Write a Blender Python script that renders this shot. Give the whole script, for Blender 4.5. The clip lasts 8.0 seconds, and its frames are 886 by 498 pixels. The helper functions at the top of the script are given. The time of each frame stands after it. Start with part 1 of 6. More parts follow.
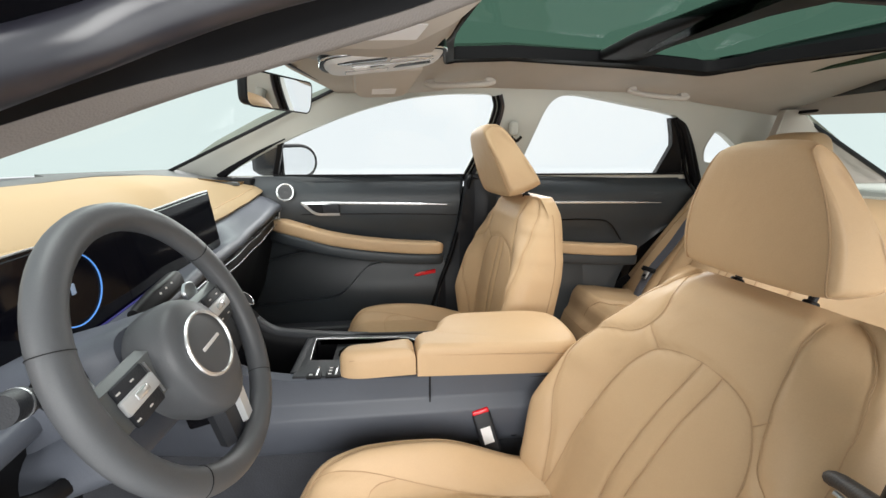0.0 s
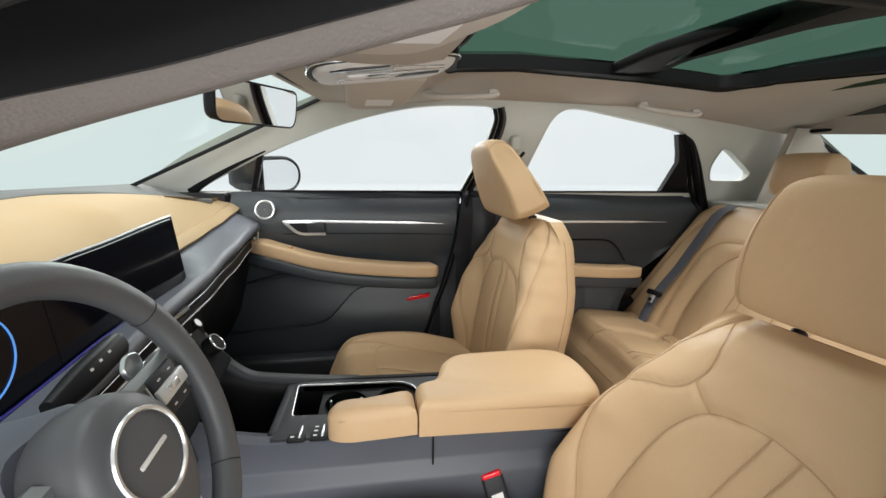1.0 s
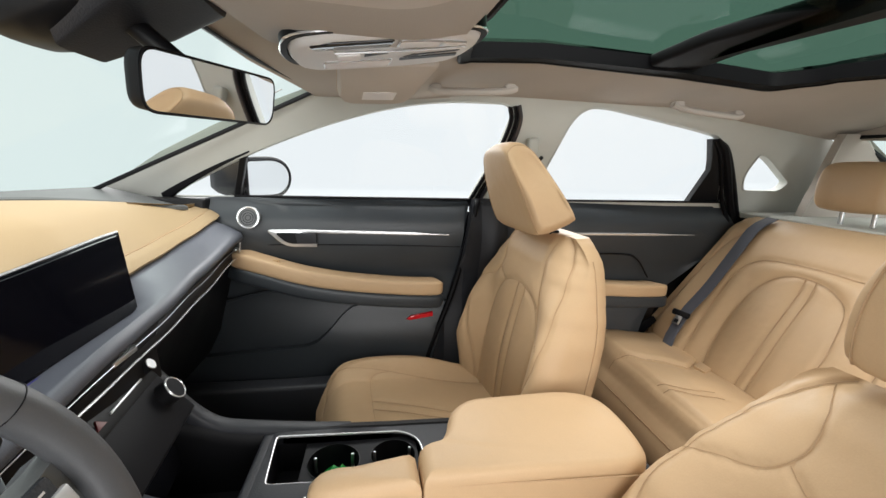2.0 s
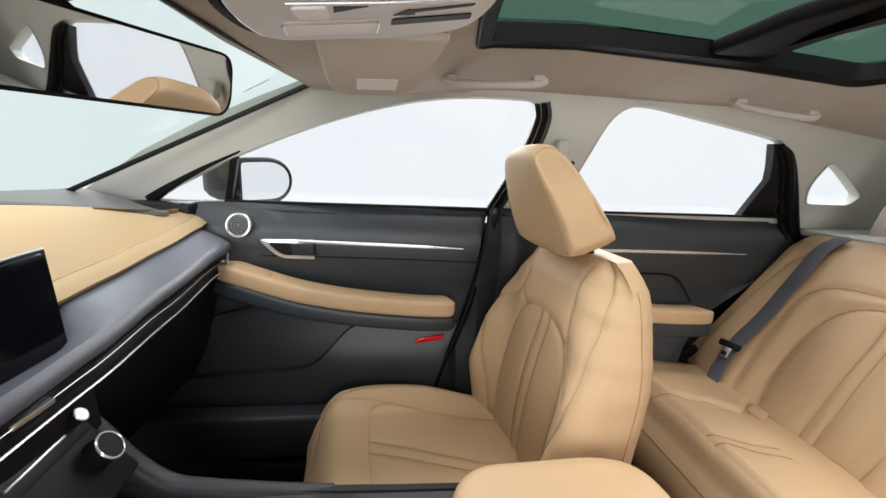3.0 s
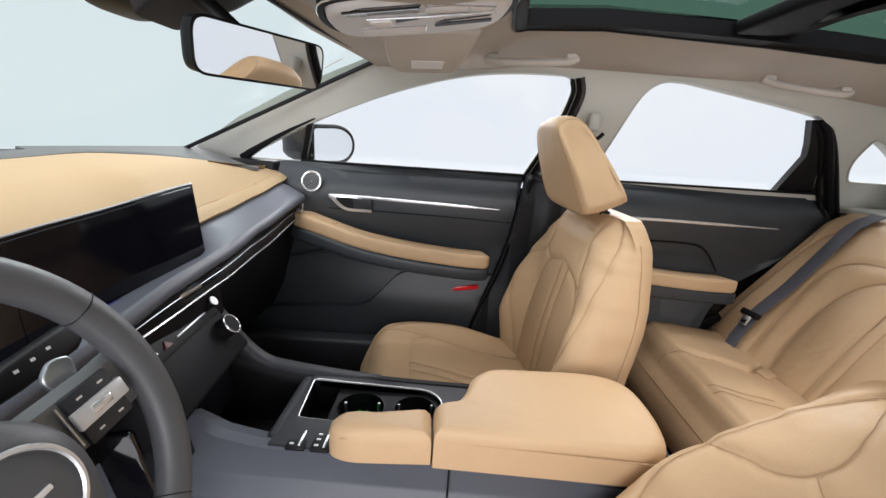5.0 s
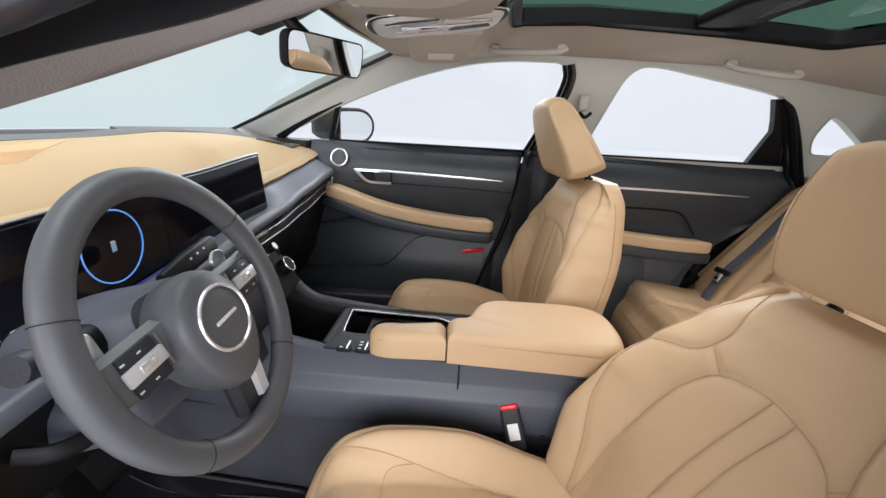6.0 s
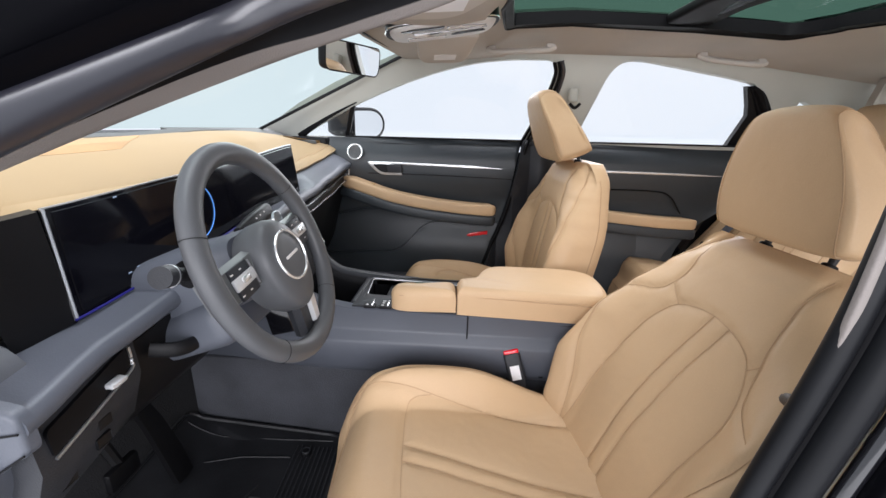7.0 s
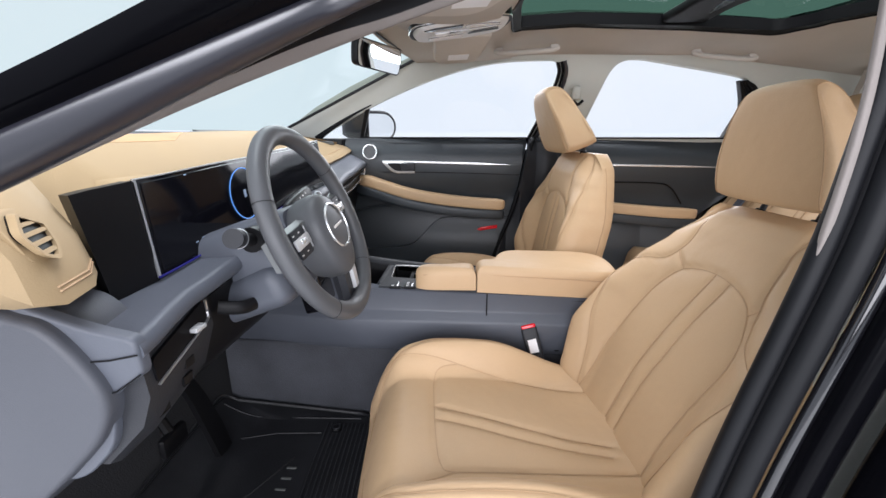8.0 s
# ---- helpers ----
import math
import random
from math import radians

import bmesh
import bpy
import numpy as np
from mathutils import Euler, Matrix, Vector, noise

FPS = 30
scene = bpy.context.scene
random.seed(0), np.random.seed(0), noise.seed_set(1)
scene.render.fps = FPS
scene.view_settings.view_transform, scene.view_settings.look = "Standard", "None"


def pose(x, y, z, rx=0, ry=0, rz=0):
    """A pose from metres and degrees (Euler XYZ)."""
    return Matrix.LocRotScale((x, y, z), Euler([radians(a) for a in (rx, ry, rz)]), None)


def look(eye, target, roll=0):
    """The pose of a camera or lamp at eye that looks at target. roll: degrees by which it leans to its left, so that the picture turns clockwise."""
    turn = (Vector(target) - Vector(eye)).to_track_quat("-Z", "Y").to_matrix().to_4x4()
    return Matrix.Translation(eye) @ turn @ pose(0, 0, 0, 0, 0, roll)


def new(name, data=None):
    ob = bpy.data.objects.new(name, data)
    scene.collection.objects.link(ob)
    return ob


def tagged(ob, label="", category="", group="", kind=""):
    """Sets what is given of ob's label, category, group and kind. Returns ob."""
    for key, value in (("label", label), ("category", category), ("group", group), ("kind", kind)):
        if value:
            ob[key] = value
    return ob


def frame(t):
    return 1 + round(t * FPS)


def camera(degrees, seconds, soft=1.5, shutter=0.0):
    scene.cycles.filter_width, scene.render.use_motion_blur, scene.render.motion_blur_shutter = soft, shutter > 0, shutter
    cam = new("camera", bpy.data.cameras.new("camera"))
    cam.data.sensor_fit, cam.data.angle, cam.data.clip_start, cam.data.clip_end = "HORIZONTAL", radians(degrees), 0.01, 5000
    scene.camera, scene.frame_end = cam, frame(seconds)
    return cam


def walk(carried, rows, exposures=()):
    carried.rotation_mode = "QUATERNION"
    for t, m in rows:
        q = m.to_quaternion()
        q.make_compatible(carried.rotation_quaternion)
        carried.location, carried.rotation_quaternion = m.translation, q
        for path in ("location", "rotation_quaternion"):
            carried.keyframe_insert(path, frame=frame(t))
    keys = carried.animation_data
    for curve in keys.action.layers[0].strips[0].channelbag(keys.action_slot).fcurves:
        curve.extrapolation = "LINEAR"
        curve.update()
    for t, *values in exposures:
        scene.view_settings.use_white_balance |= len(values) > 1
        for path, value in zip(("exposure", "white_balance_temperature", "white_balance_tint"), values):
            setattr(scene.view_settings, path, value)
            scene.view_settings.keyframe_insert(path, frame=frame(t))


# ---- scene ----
from mathutils.geometry import delaunay_2d_cdt

cam = camera(95.4, 8.0)
METRES, EYE, TILT, LEAN, TURN = 1.36, 1.03, -13.0, 0.0, -6.0
ROWS = [
    (0.0, 0.0, 0.0, 0.0, -0.0, 0.0, -0.0),
    (0.5, -0.0032, 0.0515, 0.0219, -0.93, 0.28, 0.01),
    (1.0, -0.0338, 0.0942, 0.0458, -2.38, 0.92, -0.22),
    (1.5, -0.0459, 0.1525, 0.0653, -2.9, 0.9, -0.67),
    (3.0, -0.0319, 0.332, 0.1123, -0.04, 1.34, -2.4),
    (3.5, -0.0303, 0.3727, 0.124, 2.13, 1.01, -3.28),
    (4.0, -0.0282, 0.3787, 0.1175, 4.59, 0.21, -4.15),
    (4.5, -0.0103, 0.307, 0.0978, 6.27, -1.25, -4.86),
    (6.0, 0.0227, 0.0439, 0.0217, 8.29, -4.67, -5.06),
    (6.5, 0.0446, -0.0101, -0.0091, 9.27, -4.87, -4.37),
    (7.0, 0.0398, -0.0798, -0.033, 9.05, -4.26, -3.47),
    (7.5, 0.0241, -0.1292, -0.063, 9.06, -3.53, -2.63),
    (8.0, 0.0141, -0.1472, -0.0883, 9.12, -2.72, -2.16),
]
walk(cam, [(t, pose(0, 0, EYE, TILT, LEAN, TURN) @ pose(METRES * x, METRES * y, METRES * z, 90 + pitch, roll, yaw)) for t, x, y, z, yaw, pitch, roll in ROWS],
     [(0.0, -0.07, 6500, 8), (0.5, -0.15, 6500, 8), (1.0, -0.22, 6500, 8), (1.7, -0.11, 6500, 9), (3.0, -0.10, 6480, 12), (4.0, -0.11, 6450, 14), (4.7, -0.16, 6350, 14), (6.0, -0.22, 6250, 14), (7.0, -0.13, 6150, 14), (8.0, -0.14, 6050, 14)])

# ---- world, studio light, exposure ----
scene.view_settings.exposure = 0.0
world = bpy.data.worlds.new("studio_white")
scene.world = world
world.use_nodes = True
_bg = world.node_tree.nodes["Background"]
_bg.inputs["Color"].default_value = (0.93, 0.97, 1.0, 1)
_bg.inputs["Strength"].default_value = 1.12


def studio_lamp(name, eye, target, sx, sy, watts, colour=(1, 0.985, 0.97)):
    data = bpy.data.lights.new(name, "AREA")
    data.shape, data.size, data.size_y, data.energy, data.color = "RECTANGLE", sx, sy, watts, colour
    ob = new(name, data)
    ob.matrix_world = look(eye, target)
    return tagged(ob, "large softbox, unseen, added to light the cabin", "lamp")


# Unseen softboxes, added beside and over the car to brighten the cabin.
studio_lamp("fill_softbox", (0.3, -4.2, 1.9), (0.3, 0.8, 0.9), 8.0, 3.2, 570)
studio_lamp("fill_softbox", (0.3, 4.8, 2.8), (0.1, 0.9, 0.8), 6.0, 3.0, 450)
studio_lamp("fill_softbox", (0.45, 0.95, 4.0), (0.85, 1.1, 0.5), 2.6, 3.0, 215)

# ---- small geometry tools ----
YAW = 6.5  # the cabin's cross-car lines against the world's y axis


def bez(a, b, c, k):
    return [tuple((1 - t) ** 2 * p + 2 * t * (1 - t) * q + t * t * r for p, q, r in zip(a, b, c)) for t in [i / k for i in range(k + 1)]]


def round_poly(pts, r, k=5):
    """Closed outline with its corners rounded by about r (a number, or one for each corner)."""
    out, n = [], len(pts)
    for i, p in enumerate(pts):
        ri = r[i] if isinstance(r, (list, tuple)) else r
        p, a, b = Vector(p), Vector(pts[i - 1]), Vector(pts[(i + 1) % n])
        la, lb = (a - p).length, (b - p).length
        if ri < 1e-5:
            out.append(tuple(p))
            continue
        out += bez(p + (a - p) * min(ri / la, 0.49), p, p + (b - p) * min(ri / lb, 0.49), k)
    return out


def spline(pts, n, closed=False):
    """Catmull-Rom through pts, n steps a span."""
    P = [Vector(p) for p in pts]
    m, out = len(P), []
    for i in range(m if closed else m - 1):
        p1, p2 = P[i], P[(i + 1) % m]
        p0 = P[i - 1] if closed or i > 0 else p1 * 2 - p2
        p3 = P[(i + 2) % m] if closed or i + 2 < m else p2 * 2 - p1
        for j in range(n):
            t = j / n
            out.append(0.5 * (2 * p1 + (p2 - p0) * t + (2 * p0 - 5 * p1 + 4 * p2 - p3) * t * t + (3 * p1 - p0 - 3 * p2 + p3) * t ** 3))
    if not closed:
        out.append(P[-1].copy())
    return out


def interp(x, table):
    """Smooth reading of a table of (x, value)."""
    if x <= table[0][0]:
        return table[0][1]
    for (a, va), (b, vb) in zip(table, table[1:]):
        if x <= b:
            t = (x - a) / (b - a)
            t = t * t * (3 - 2 * t) * 0.5 + t * 0.5
            return va + (vb - va) * t
    return table[-1][1]


def sstep(a, b, x):
    t = min(1, max(0, (x - a) / (b - a)))
    return t * t * (3 - 2 * t)


def rings(loops, caps=(True, True), closed=True):
    """Skin a row of loops of equal length."""
    n, v, f = len(loops[0]), [], []
    for r in loops:
        v += [tuple(p) for p in r]
    for i in range(len(loops) - 1):
        for j in range(n if closed else n - 1):
            a, b = i * n + j, i * n + (j + 1) % n
            f.append((a, b, b + n, a + n))
    if caps[0]:
        f.append(tuple(range(n))[::-1])
    if caps[1]:
        f.append(tuple(range((len(loops) - 1) * n, len(loops) * n)))
    return v, f


def sweep(path, profile, up=(0, 0, 1), scale=None, closed=False, caps=True):
    """A profile of (side, up) pairs swept along a path."""
    P, loops, up = [Vector(p) for p in path], [], Vector(up)
    m = len(P)
    for i, p in enumerate(P):
        if closed:
            d = (P[(i + 1) % m] - P[i - 1]).normalized()
        else:
            d = (P[min(i + 1, m - 1)] - P[max(i - 1, 0)]).normalized()
        side = d.cross(up)
        side = side.normalized() if side.length > 1e-6 else Vector((1, 0, 0))
        u = side.cross(d)
        k = scale[i] if scale else 1
        loops.append([p + side * a * k + u * b * k for a, b in profile])
    if closed:
        loops.append(loops[0])
        return rings(loops, (False, False))
    return rings(loops, (caps, caps))


def circle(r, n=10, ry=None):
    return [(r * math.cos(2 * math.pi * i / n), (ry or r) * math.sin(2 * math.pi * i / n)) for i in range(n)]


def rrect(w, h, r, k=4):
    return round_poly([(-w / 2, -h / 2), (w / 2, -h / 2), (w / 2, h / 2), (-w / 2, h / 2)], r, k)


def prism(outline, fn, d0, d1, bev=0.0):
    """An outline (u, v) raised from d0 to d1 by fn(u, v, d); bev rounds its upper rim."""
    c = Vector((sum(p[0] for p in outline) / len(outline), sum(p[1] for p in outline) / len(outline)))

    def ring(d, inset):
        out = []
        for p in outline:
            q = Vector(p[:2]) - c
            out.append(fn(*(c + q * max(0.05, 1 - inset / max(q.length, 1e-4))), d))
        return out
    loops = [ring(d0, 0)]
    s = 1 if d1 > d0 else -1
    if bev:
        loops += [ring(d1 - s * bev * (1 - math.sin(a)), bev * (1 - math.cos(a))) for a in (0, 0.5, 1.05, math.pi / 2)]
    else:
        loops.append(ring(d1, 0))
    return rings(loops)


def inside(p, poly):
    x, y, c = p[0], p[1], False
    for (x1, y1), (x2, y2) in zip(poly, poly[1:] + poly[:1]):
        if (y1 > y) != (y2 > y) and x < (x2 - x1) * (y - y1) / (y2 - y1) + x1:
            c = not c
    return c


def sheet(outer, holes, fn, step=0.06):
    """A sheet with holes and thickness: fn(u, v, side) gives the point on its face (side 0) and its back (side 1)."""
    outer, holes = [tuple(p[:2]) for p in outer], [[tuple(p[:2]) for p in h] for h in holes]
    pts, edges = [], []
    for loop in [outer] + holes:
        b = len(pts)
        pts += loop
        edges += [(b + i, b + (i + 1) % len(loop)) for i in range(len(loop))]
    us, vs = [p[0] for p in outer], [p[1] for p in outer]
    u = min(us) + step / 2
    while u < max(us):
        v = min(vs) + step / 2
        while v < max(vs):
            if inside((u, v), outer) and not any(inside((u, v), h) for h in holes):
                pts.append((u, v))
            v += step
        u += step
    vv, _, ff, *_ = delaunay_2d_cdt([Vector(p) for p in pts], edges, [], 0, 1e-6)
    tris = []
    for f in ff:
        c = ((vv[f[0]].x + vv[f[1]].x + vv[f[2]].x) / 3, (vv[f[0]].y + vv[f[1]].y + vv[f[2]].y) / 3)
        if inside(c, outer) and not any(inside(c, h) for h in holes):
            tris.append(tuple(f))
    n, count = len(vv), {}
    verts = [tuple(fn(p.x, p.y, 0)) for p in vv] + [tuple(fn(p.x, p.y, 1)) for p in vv]
    for f in tris:
        for a, b in zip(f, f[1:] + f[:1]):
            count[(a, b)] = True
    faces = list(tris) + [tuple(i + n for i in f[::-1]) for f in tris]
    faces += [(b, a, a + n, b + n) for a, b in count if (b, a) not in count]
    return verts, faces


def grid(fn, nu, nv):
    v = [tuple(fn(i / nu, j / nv)) for i in range(nu + 1) for j in range(nv + 1)]
    f = [(i * (nv + 1) + j, (i + 1) * (nv + 1) + j, (i + 1) * (nv + 1) + j + 1, i * (nv + 1) + j + 1) for i in range(nu) for j in range(nv)]
    return v, f


def box(x0, x1, y0, y1, z0, z1, r=0.006, seg=3, m=None):
    bm = bmesh.new()
    bmesh.ops.create_cube(bm, size=1)
    for v in bm.verts:
        v.co = Vector(((x0 + x1) / 2 + v.co.x * (x1 - x0), (y0 + y1) / 2 + v.co.y * (y1 - y0), (z0 + z1) / 2 + v.co.z * (z1 - z0)))
    if r:
        bmesh.ops.bevel(bm, geom=bm.edges[:], offset=r, segments=seg, profile=0.5, affect="EDGES")
    if m:
        bm.transform(m)
    bm.verts.index_update()
    out = [tuple(v.co) for v in bm.verts], [tuple(v.index for v in f.verts) for f in bm.faces]
    bm.free()
    return out


def part(name, geo, material, parent=None, label="", local=False, sharp=38):
    """One mesh object. World-space geometry unless local; parent is a thing or one of its parts."""
    me = bpy.data.meshes.new(name)
    me.from_pydata(geo[0], [], geo[1])
    bm = bmesh.new()
    bm.from_mesh(me)
    bmesh.ops.recalc_face_normals(bm, faces=bm.faces[:])
    bm.to_mesh(me)
    bm.free()
    me.shade_smooth()
    me.set_sharp_from_angle(angle=radians(sharp))
    me.materials.append(material)
    ob = new(name, me)
    if parent:
        ob.parent = parent
        if not local and parent.parent is None:
            ob.matrix_parent_inverse = parent.matrix_basis.inverted()
    if label:
        ob["label"] = label
    return ob


def thing(name, m, label, category, group="", kind=""):
    ob = new(name)
    ob.empty_display_size = 0.05
    ob.matrix_basis = m if isinstance(m, Matrix) else Matrix.Translation(m)
    return tagged(ob, label, category, group, kind)


def tube(path, r, n=8, up=(0, 0, 1), closed=False):
    return sweep(path, circle(r, n), up, closed=closed)


# ---- materials ----
def mat(name, colour, rough=0.5, metal=0.0, grain=0.0, scale=300, spot=0.12, spot_scale=6, bump=0.0, coat=0.0, spec=0.5, sheen=0.0, pucker=0.0):
    """Principled surface with mottling at two scales, fine grain relief and uneven gloss."""
    m = bpy.data.materials.new(name)
    m.use_nodes = True
    nt = m.node_tree
    p = nt.nodes["Principled BSDF"]
    p.inputs["Roughness"].default_value, p.inputs["Metallic"].default_value = rough, metal
    p.inputs["Specular IOR Level"].default_value = spec
    p.inputs["Coat Weight"].default_value, p.inputs["Coat Roughness"].default_value = coat, 0.06
    p.inputs["Sheen Weight"].default_value = sheen
    co = nt.nodes.new("ShaderNodeTexCoord")

    def tex(sc, detail):
        t = nt.nodes.new("ShaderNodeTexNoise")
        t.inputs["Scale"].default_value, t.inputs["Detail"].default_value = sc, detail
        nt.links.new(co.outputs["Object"], t.inputs["Vector"])
        return t
    big, fine = tex(spot_scale, 4), tex(scale, 3)
    mix = nt.nodes.new("ShaderNodeMath")
    mix.operation = "MULTIPLY_ADD"
    nt.links.new(big.outputs["Fac"], mix.inputs[0])
    mix.inputs[1].default_value, mix.inputs[2].default_value = 0.7, 0.0
    add = nt.nodes.new("ShaderNodeMath")
    add.operation = "MULTIPLY_ADD"
    nt.links.new(fine.outputs["Fac"], add.inputs[0])
    add.inputs[1].default_value = 0.3
    nt.links.new(mix.outputs[0], add.inputs[2])
    ramp = nt.nodes.new("ShaderNodeValToRGB")
    ramp.color_ramp.elements[0].position, ramp.color_ramp.elements[1].position = 0.3, 0.7
    ramp.color_ramp.elements[0].color = (*[c * (1 - spot) for c in colour], 1)
    ramp.color_ramp.elements[1].color = (*[min(1, c * (1 + spot)) for c in colour], 1)
    nt.links.new(add.outputs[0], ramp.inputs[0])
    nt.links.new(ramp.outputs[0], p.inputs["Base Color"])
    rg = nt.nodes.new("ShaderNodeMapRange")
    rg.inputs[3].default_value, rg.inputs[4].default_value = max(0.02, rough * 0.85), min(1, rough * 1.15)
    nt.links.new(big.outputs["Fac"], rg.inputs[0])
    nt.links.new(rg.outputs[0], p.inputs["Roughness"])
    if bump:
        vor = nt.nodes.new("ShaderNodeTexVoronoi")
        vor.inputs["Scale"].default_value = scale
        nt.links.new(co.outputs["Object"], vor.inputs["Vector"])
        b = nt.nodes.new("ShaderNodeBump")
        b.inputs["Strength"].default_value, b.inputs["Distance"].default_value = bump, 0.001
        nt.links.new(vor.outputs["Distance"], b.inputs["Height"])
        nt.links.new(b.outputs[0], p.inputs["Normal"])
        if pucker:
            soft = tex(16, 2)
            b2 = nt.nodes.new("ShaderNodeBump")
            b2.inputs["Strength"].default_value, b2.inputs["Distance"].default_value = pucker, 0.012
            nt.links.new(soft.outputs["Fac"], b2.inputs["Height"])
            nt.links.new(b2.outputs[0], b.inputs["Normal"])
    return m


def glow(name, colour, strength):
    m = bpy.data.materials.new(name)
    m.use_nodes = True
    p = m.node_tree.nodes["Principled BSDF"]
    p.inputs["Base Color"].default_value = (*[c * 0.2 for c in colour], 1)
    p.inputs["Emission Color"].default_value, p.inputs["Emission Strength"].default_value = (*colour, 1), strength
    return m


def glass(name, tint, gloss=0.08):
    """Thin pane: clear tinted passage with a little mirror."""
    m = bpy.data.materials.new(name)
    m.use_nodes = True
    nt = m.node_tree
    nt.nodes.remove(nt.nodes["Principled BSDF"])
    tr, gl, mx = nt.nodes.new("ShaderNodeBsdfTransparent"), nt.nodes.new("ShaderNodeBsdfGlossy"), nt.nodes.new("ShaderNodeMixShader")
    tr.inputs[0].default_value, gl.inputs["Roughness"].default_value = (*tint, 1), 0.02
    mx.inputs[0].default_value = gloss
    nt.links.new(tr.outputs[0], mx.inputs[1])
    nt.links.new(gl.outputs[0], mx.inputs[2])
    nt.links.new(mx.outputs[0], nt.nodes["Material Output"].inputs["Surface"])
    return m


TAN = mat("tan_leather", (0.535, 0.368, 0.215), 0.50, bump=0.10, scale=420, spot=0.06, spot_scale=5, spec=0.35, pucker=0.22)
# Tan dimmed in colour so the pad looks less lit than the seats.
TANPAD = mat("dimmed_tan_soft_touch", (0.325, 0.236, 0.130), 0.78, bump=0.15, scale=520, spot=0.04, spec=0.35)
SEAM = mat("dark_tan_stitching", (0.43, 0.285, 0.160), 0.7, spot=0.2, scale=500)
PIPE = mat("light_tan_stitching", (0.46, 0.29, 0.14), 0.6, spot=0.15, scale=500)
CHAR = mat("charcoal_plastic", (0.022, 0.0235, 0.028), 0.5, bump=0.25, scale=450, spot=0.1, spec=0.35)
DOORP = mat("dark_door_plastic", (0.033, 0.039, 0.045), 0.38, bump=0.2, scale=450, spot=0.12, spec=0.45)
GREY = mat("grey_soft_plastic", (0.080, 0.088, 0.108), 0.46, bump=0.12, scale=480, spot=0.08)
WHEELG = mat("grey_wheel_leather", (0.072, 0.075, 0.081), 0.45, bump=0.07, scale=500, spot=0.08)
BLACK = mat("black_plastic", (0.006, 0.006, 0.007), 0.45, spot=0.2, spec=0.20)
GLOSS = mat("gloss_black", (0.006, 0.006, 0.008), 0.08, spot=0.1, coat=0.5)
SCREEN = mat("dark_screen_glass", (0.003, 0.003, 0.005), 0.08, spot=0.1, spec=0.28)
CHROME = mat("satin_chrome", (0.74, 0.75, 0.76), 0.24, metal=0.7, spot=0.05)
SILVER = mat("brushed_silver", (0.62, 0.63, 0.65), 0.35, metal=1, spot=0.08)
LINER = mat("headliner_fabric", (0.43, 0.393, 0.352), 0.95, bump=0.3, scale=700, spot=0.06, spec=0.1)
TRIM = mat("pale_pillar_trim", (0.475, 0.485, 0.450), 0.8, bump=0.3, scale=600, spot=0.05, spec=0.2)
# Beige trim darkened in colour to hold down lamplight on the driver's side.
TRIM_D = mat("darkened_beige_trim", (0.22, 0.198, 0.185), 0.9, bump=0.3, scale=600, spot=0.06, spec=0.15)
# Cloth coloured paler than the headliner to stand for windscreen light on it.
VISORC = mat("lit_visor_cloth", (0.54, 0.50, 0.455), 0.92, bump=0.25, scale=700, spot=0.06, spec=0.1)
WHITEP = mat("pale_grey_plastic", (0.62, 0.60, 0.58), 0.4, spot=0.05)
RUBBER = mat("black_rubber", (0.0035, 0.0035, 0.0045), 0.5, spot=0.2, spec=0.14)
SEAL = mat("grey_door_seal", (0.018, 0.018, 0.025), 0.30, spot=0.15, spec=0.9)
# Darker, duller copy of the door seal, coloured as if out of the lamplight.
SEALB = mat("shaded_pillar_seal", (0.0065, 0.007, 0.0085), 0.45, spot=0.15, spec=0.2)
PAINT = mat("black_car_paint", (0.006, 0.006, 0.008), 0.12, spot=0.1, coat=1.0)
# Body paint with reflections cut, standing for dark surroundings it would mirror.
BODYB = mat("dulled_body_paint", (0.0025, 0.0025, 0.0035), 0.22, spot=0.1, spec=0.07)
CARPET = mat("black_carpet", (0.015, 0.015, 0.017), 0.95, bump=0.8, scale=260, spot=0.3)
# Lighter copy of the carpet colour, standing for light on the tunnel side.
CARPETG = mat("lit_tunnel_carpet", (0.050, 0.053, 0.063), 0.95, bump=0.8, scale=260, spot=0.35, spot_scale=9)
MAT = mat("black_rubber_mat", (0.015, 0.0155, 0.018), 0.45, spec=0.3, bump=0.3, scale=200, spot=0.3, spot_scale=14)
RED = mat("red_reflector", (0.75, 0.008, 0.02), 0.25, spot=0.1, coat=0.5)
WEB = mat("grey_belt_webbing", (0.085, 0.09, 0.11), 0.7, bump=0.4, scale=900, spot=0.1)
PAPER = mat("white_label_paper", (0.80, 0.79, 0.80), 0.6, spot=0.03)
GREEN = mat("green_plastic_wrap", (0.01, 0.28, 0.05), 0.25, spot=0.4, spot_scale=60)
FLOORW = mat("white_studio_floor", (0.80, 0.80, 0.80), 0.5, spot=0.04, spot_scale=1)
SHADE_WALL = mat("dark_shade_wall", (0.06, 0.06, 0.065), 0.9, spot=0.2, spot_scale=2)
# Separate panel's darker grey, with the open door's shade put into the colour.
CAPG = mat("shaded_grey_end_panel", (0.058, 0.062, 0.075), 0.5, bump=0.12, scale=480, spot=0.08)
GLS_SIDE = glass("clear_side_glass", (0.97, 0.98, 0.98), 0.04)
GLS_WIND = glass("pale_green_windscreen", (0.76, 0.85, 0.815), 0.04)
GLS_ROOF = glass("green_sunroof_glass", (0.27, 0.38, 0.32), 0.03)
SPOKEC = mat("silver_spoke_trim", (0.58, 0.59, 0.60), 0.38, metal=0.35, spot=0.06)
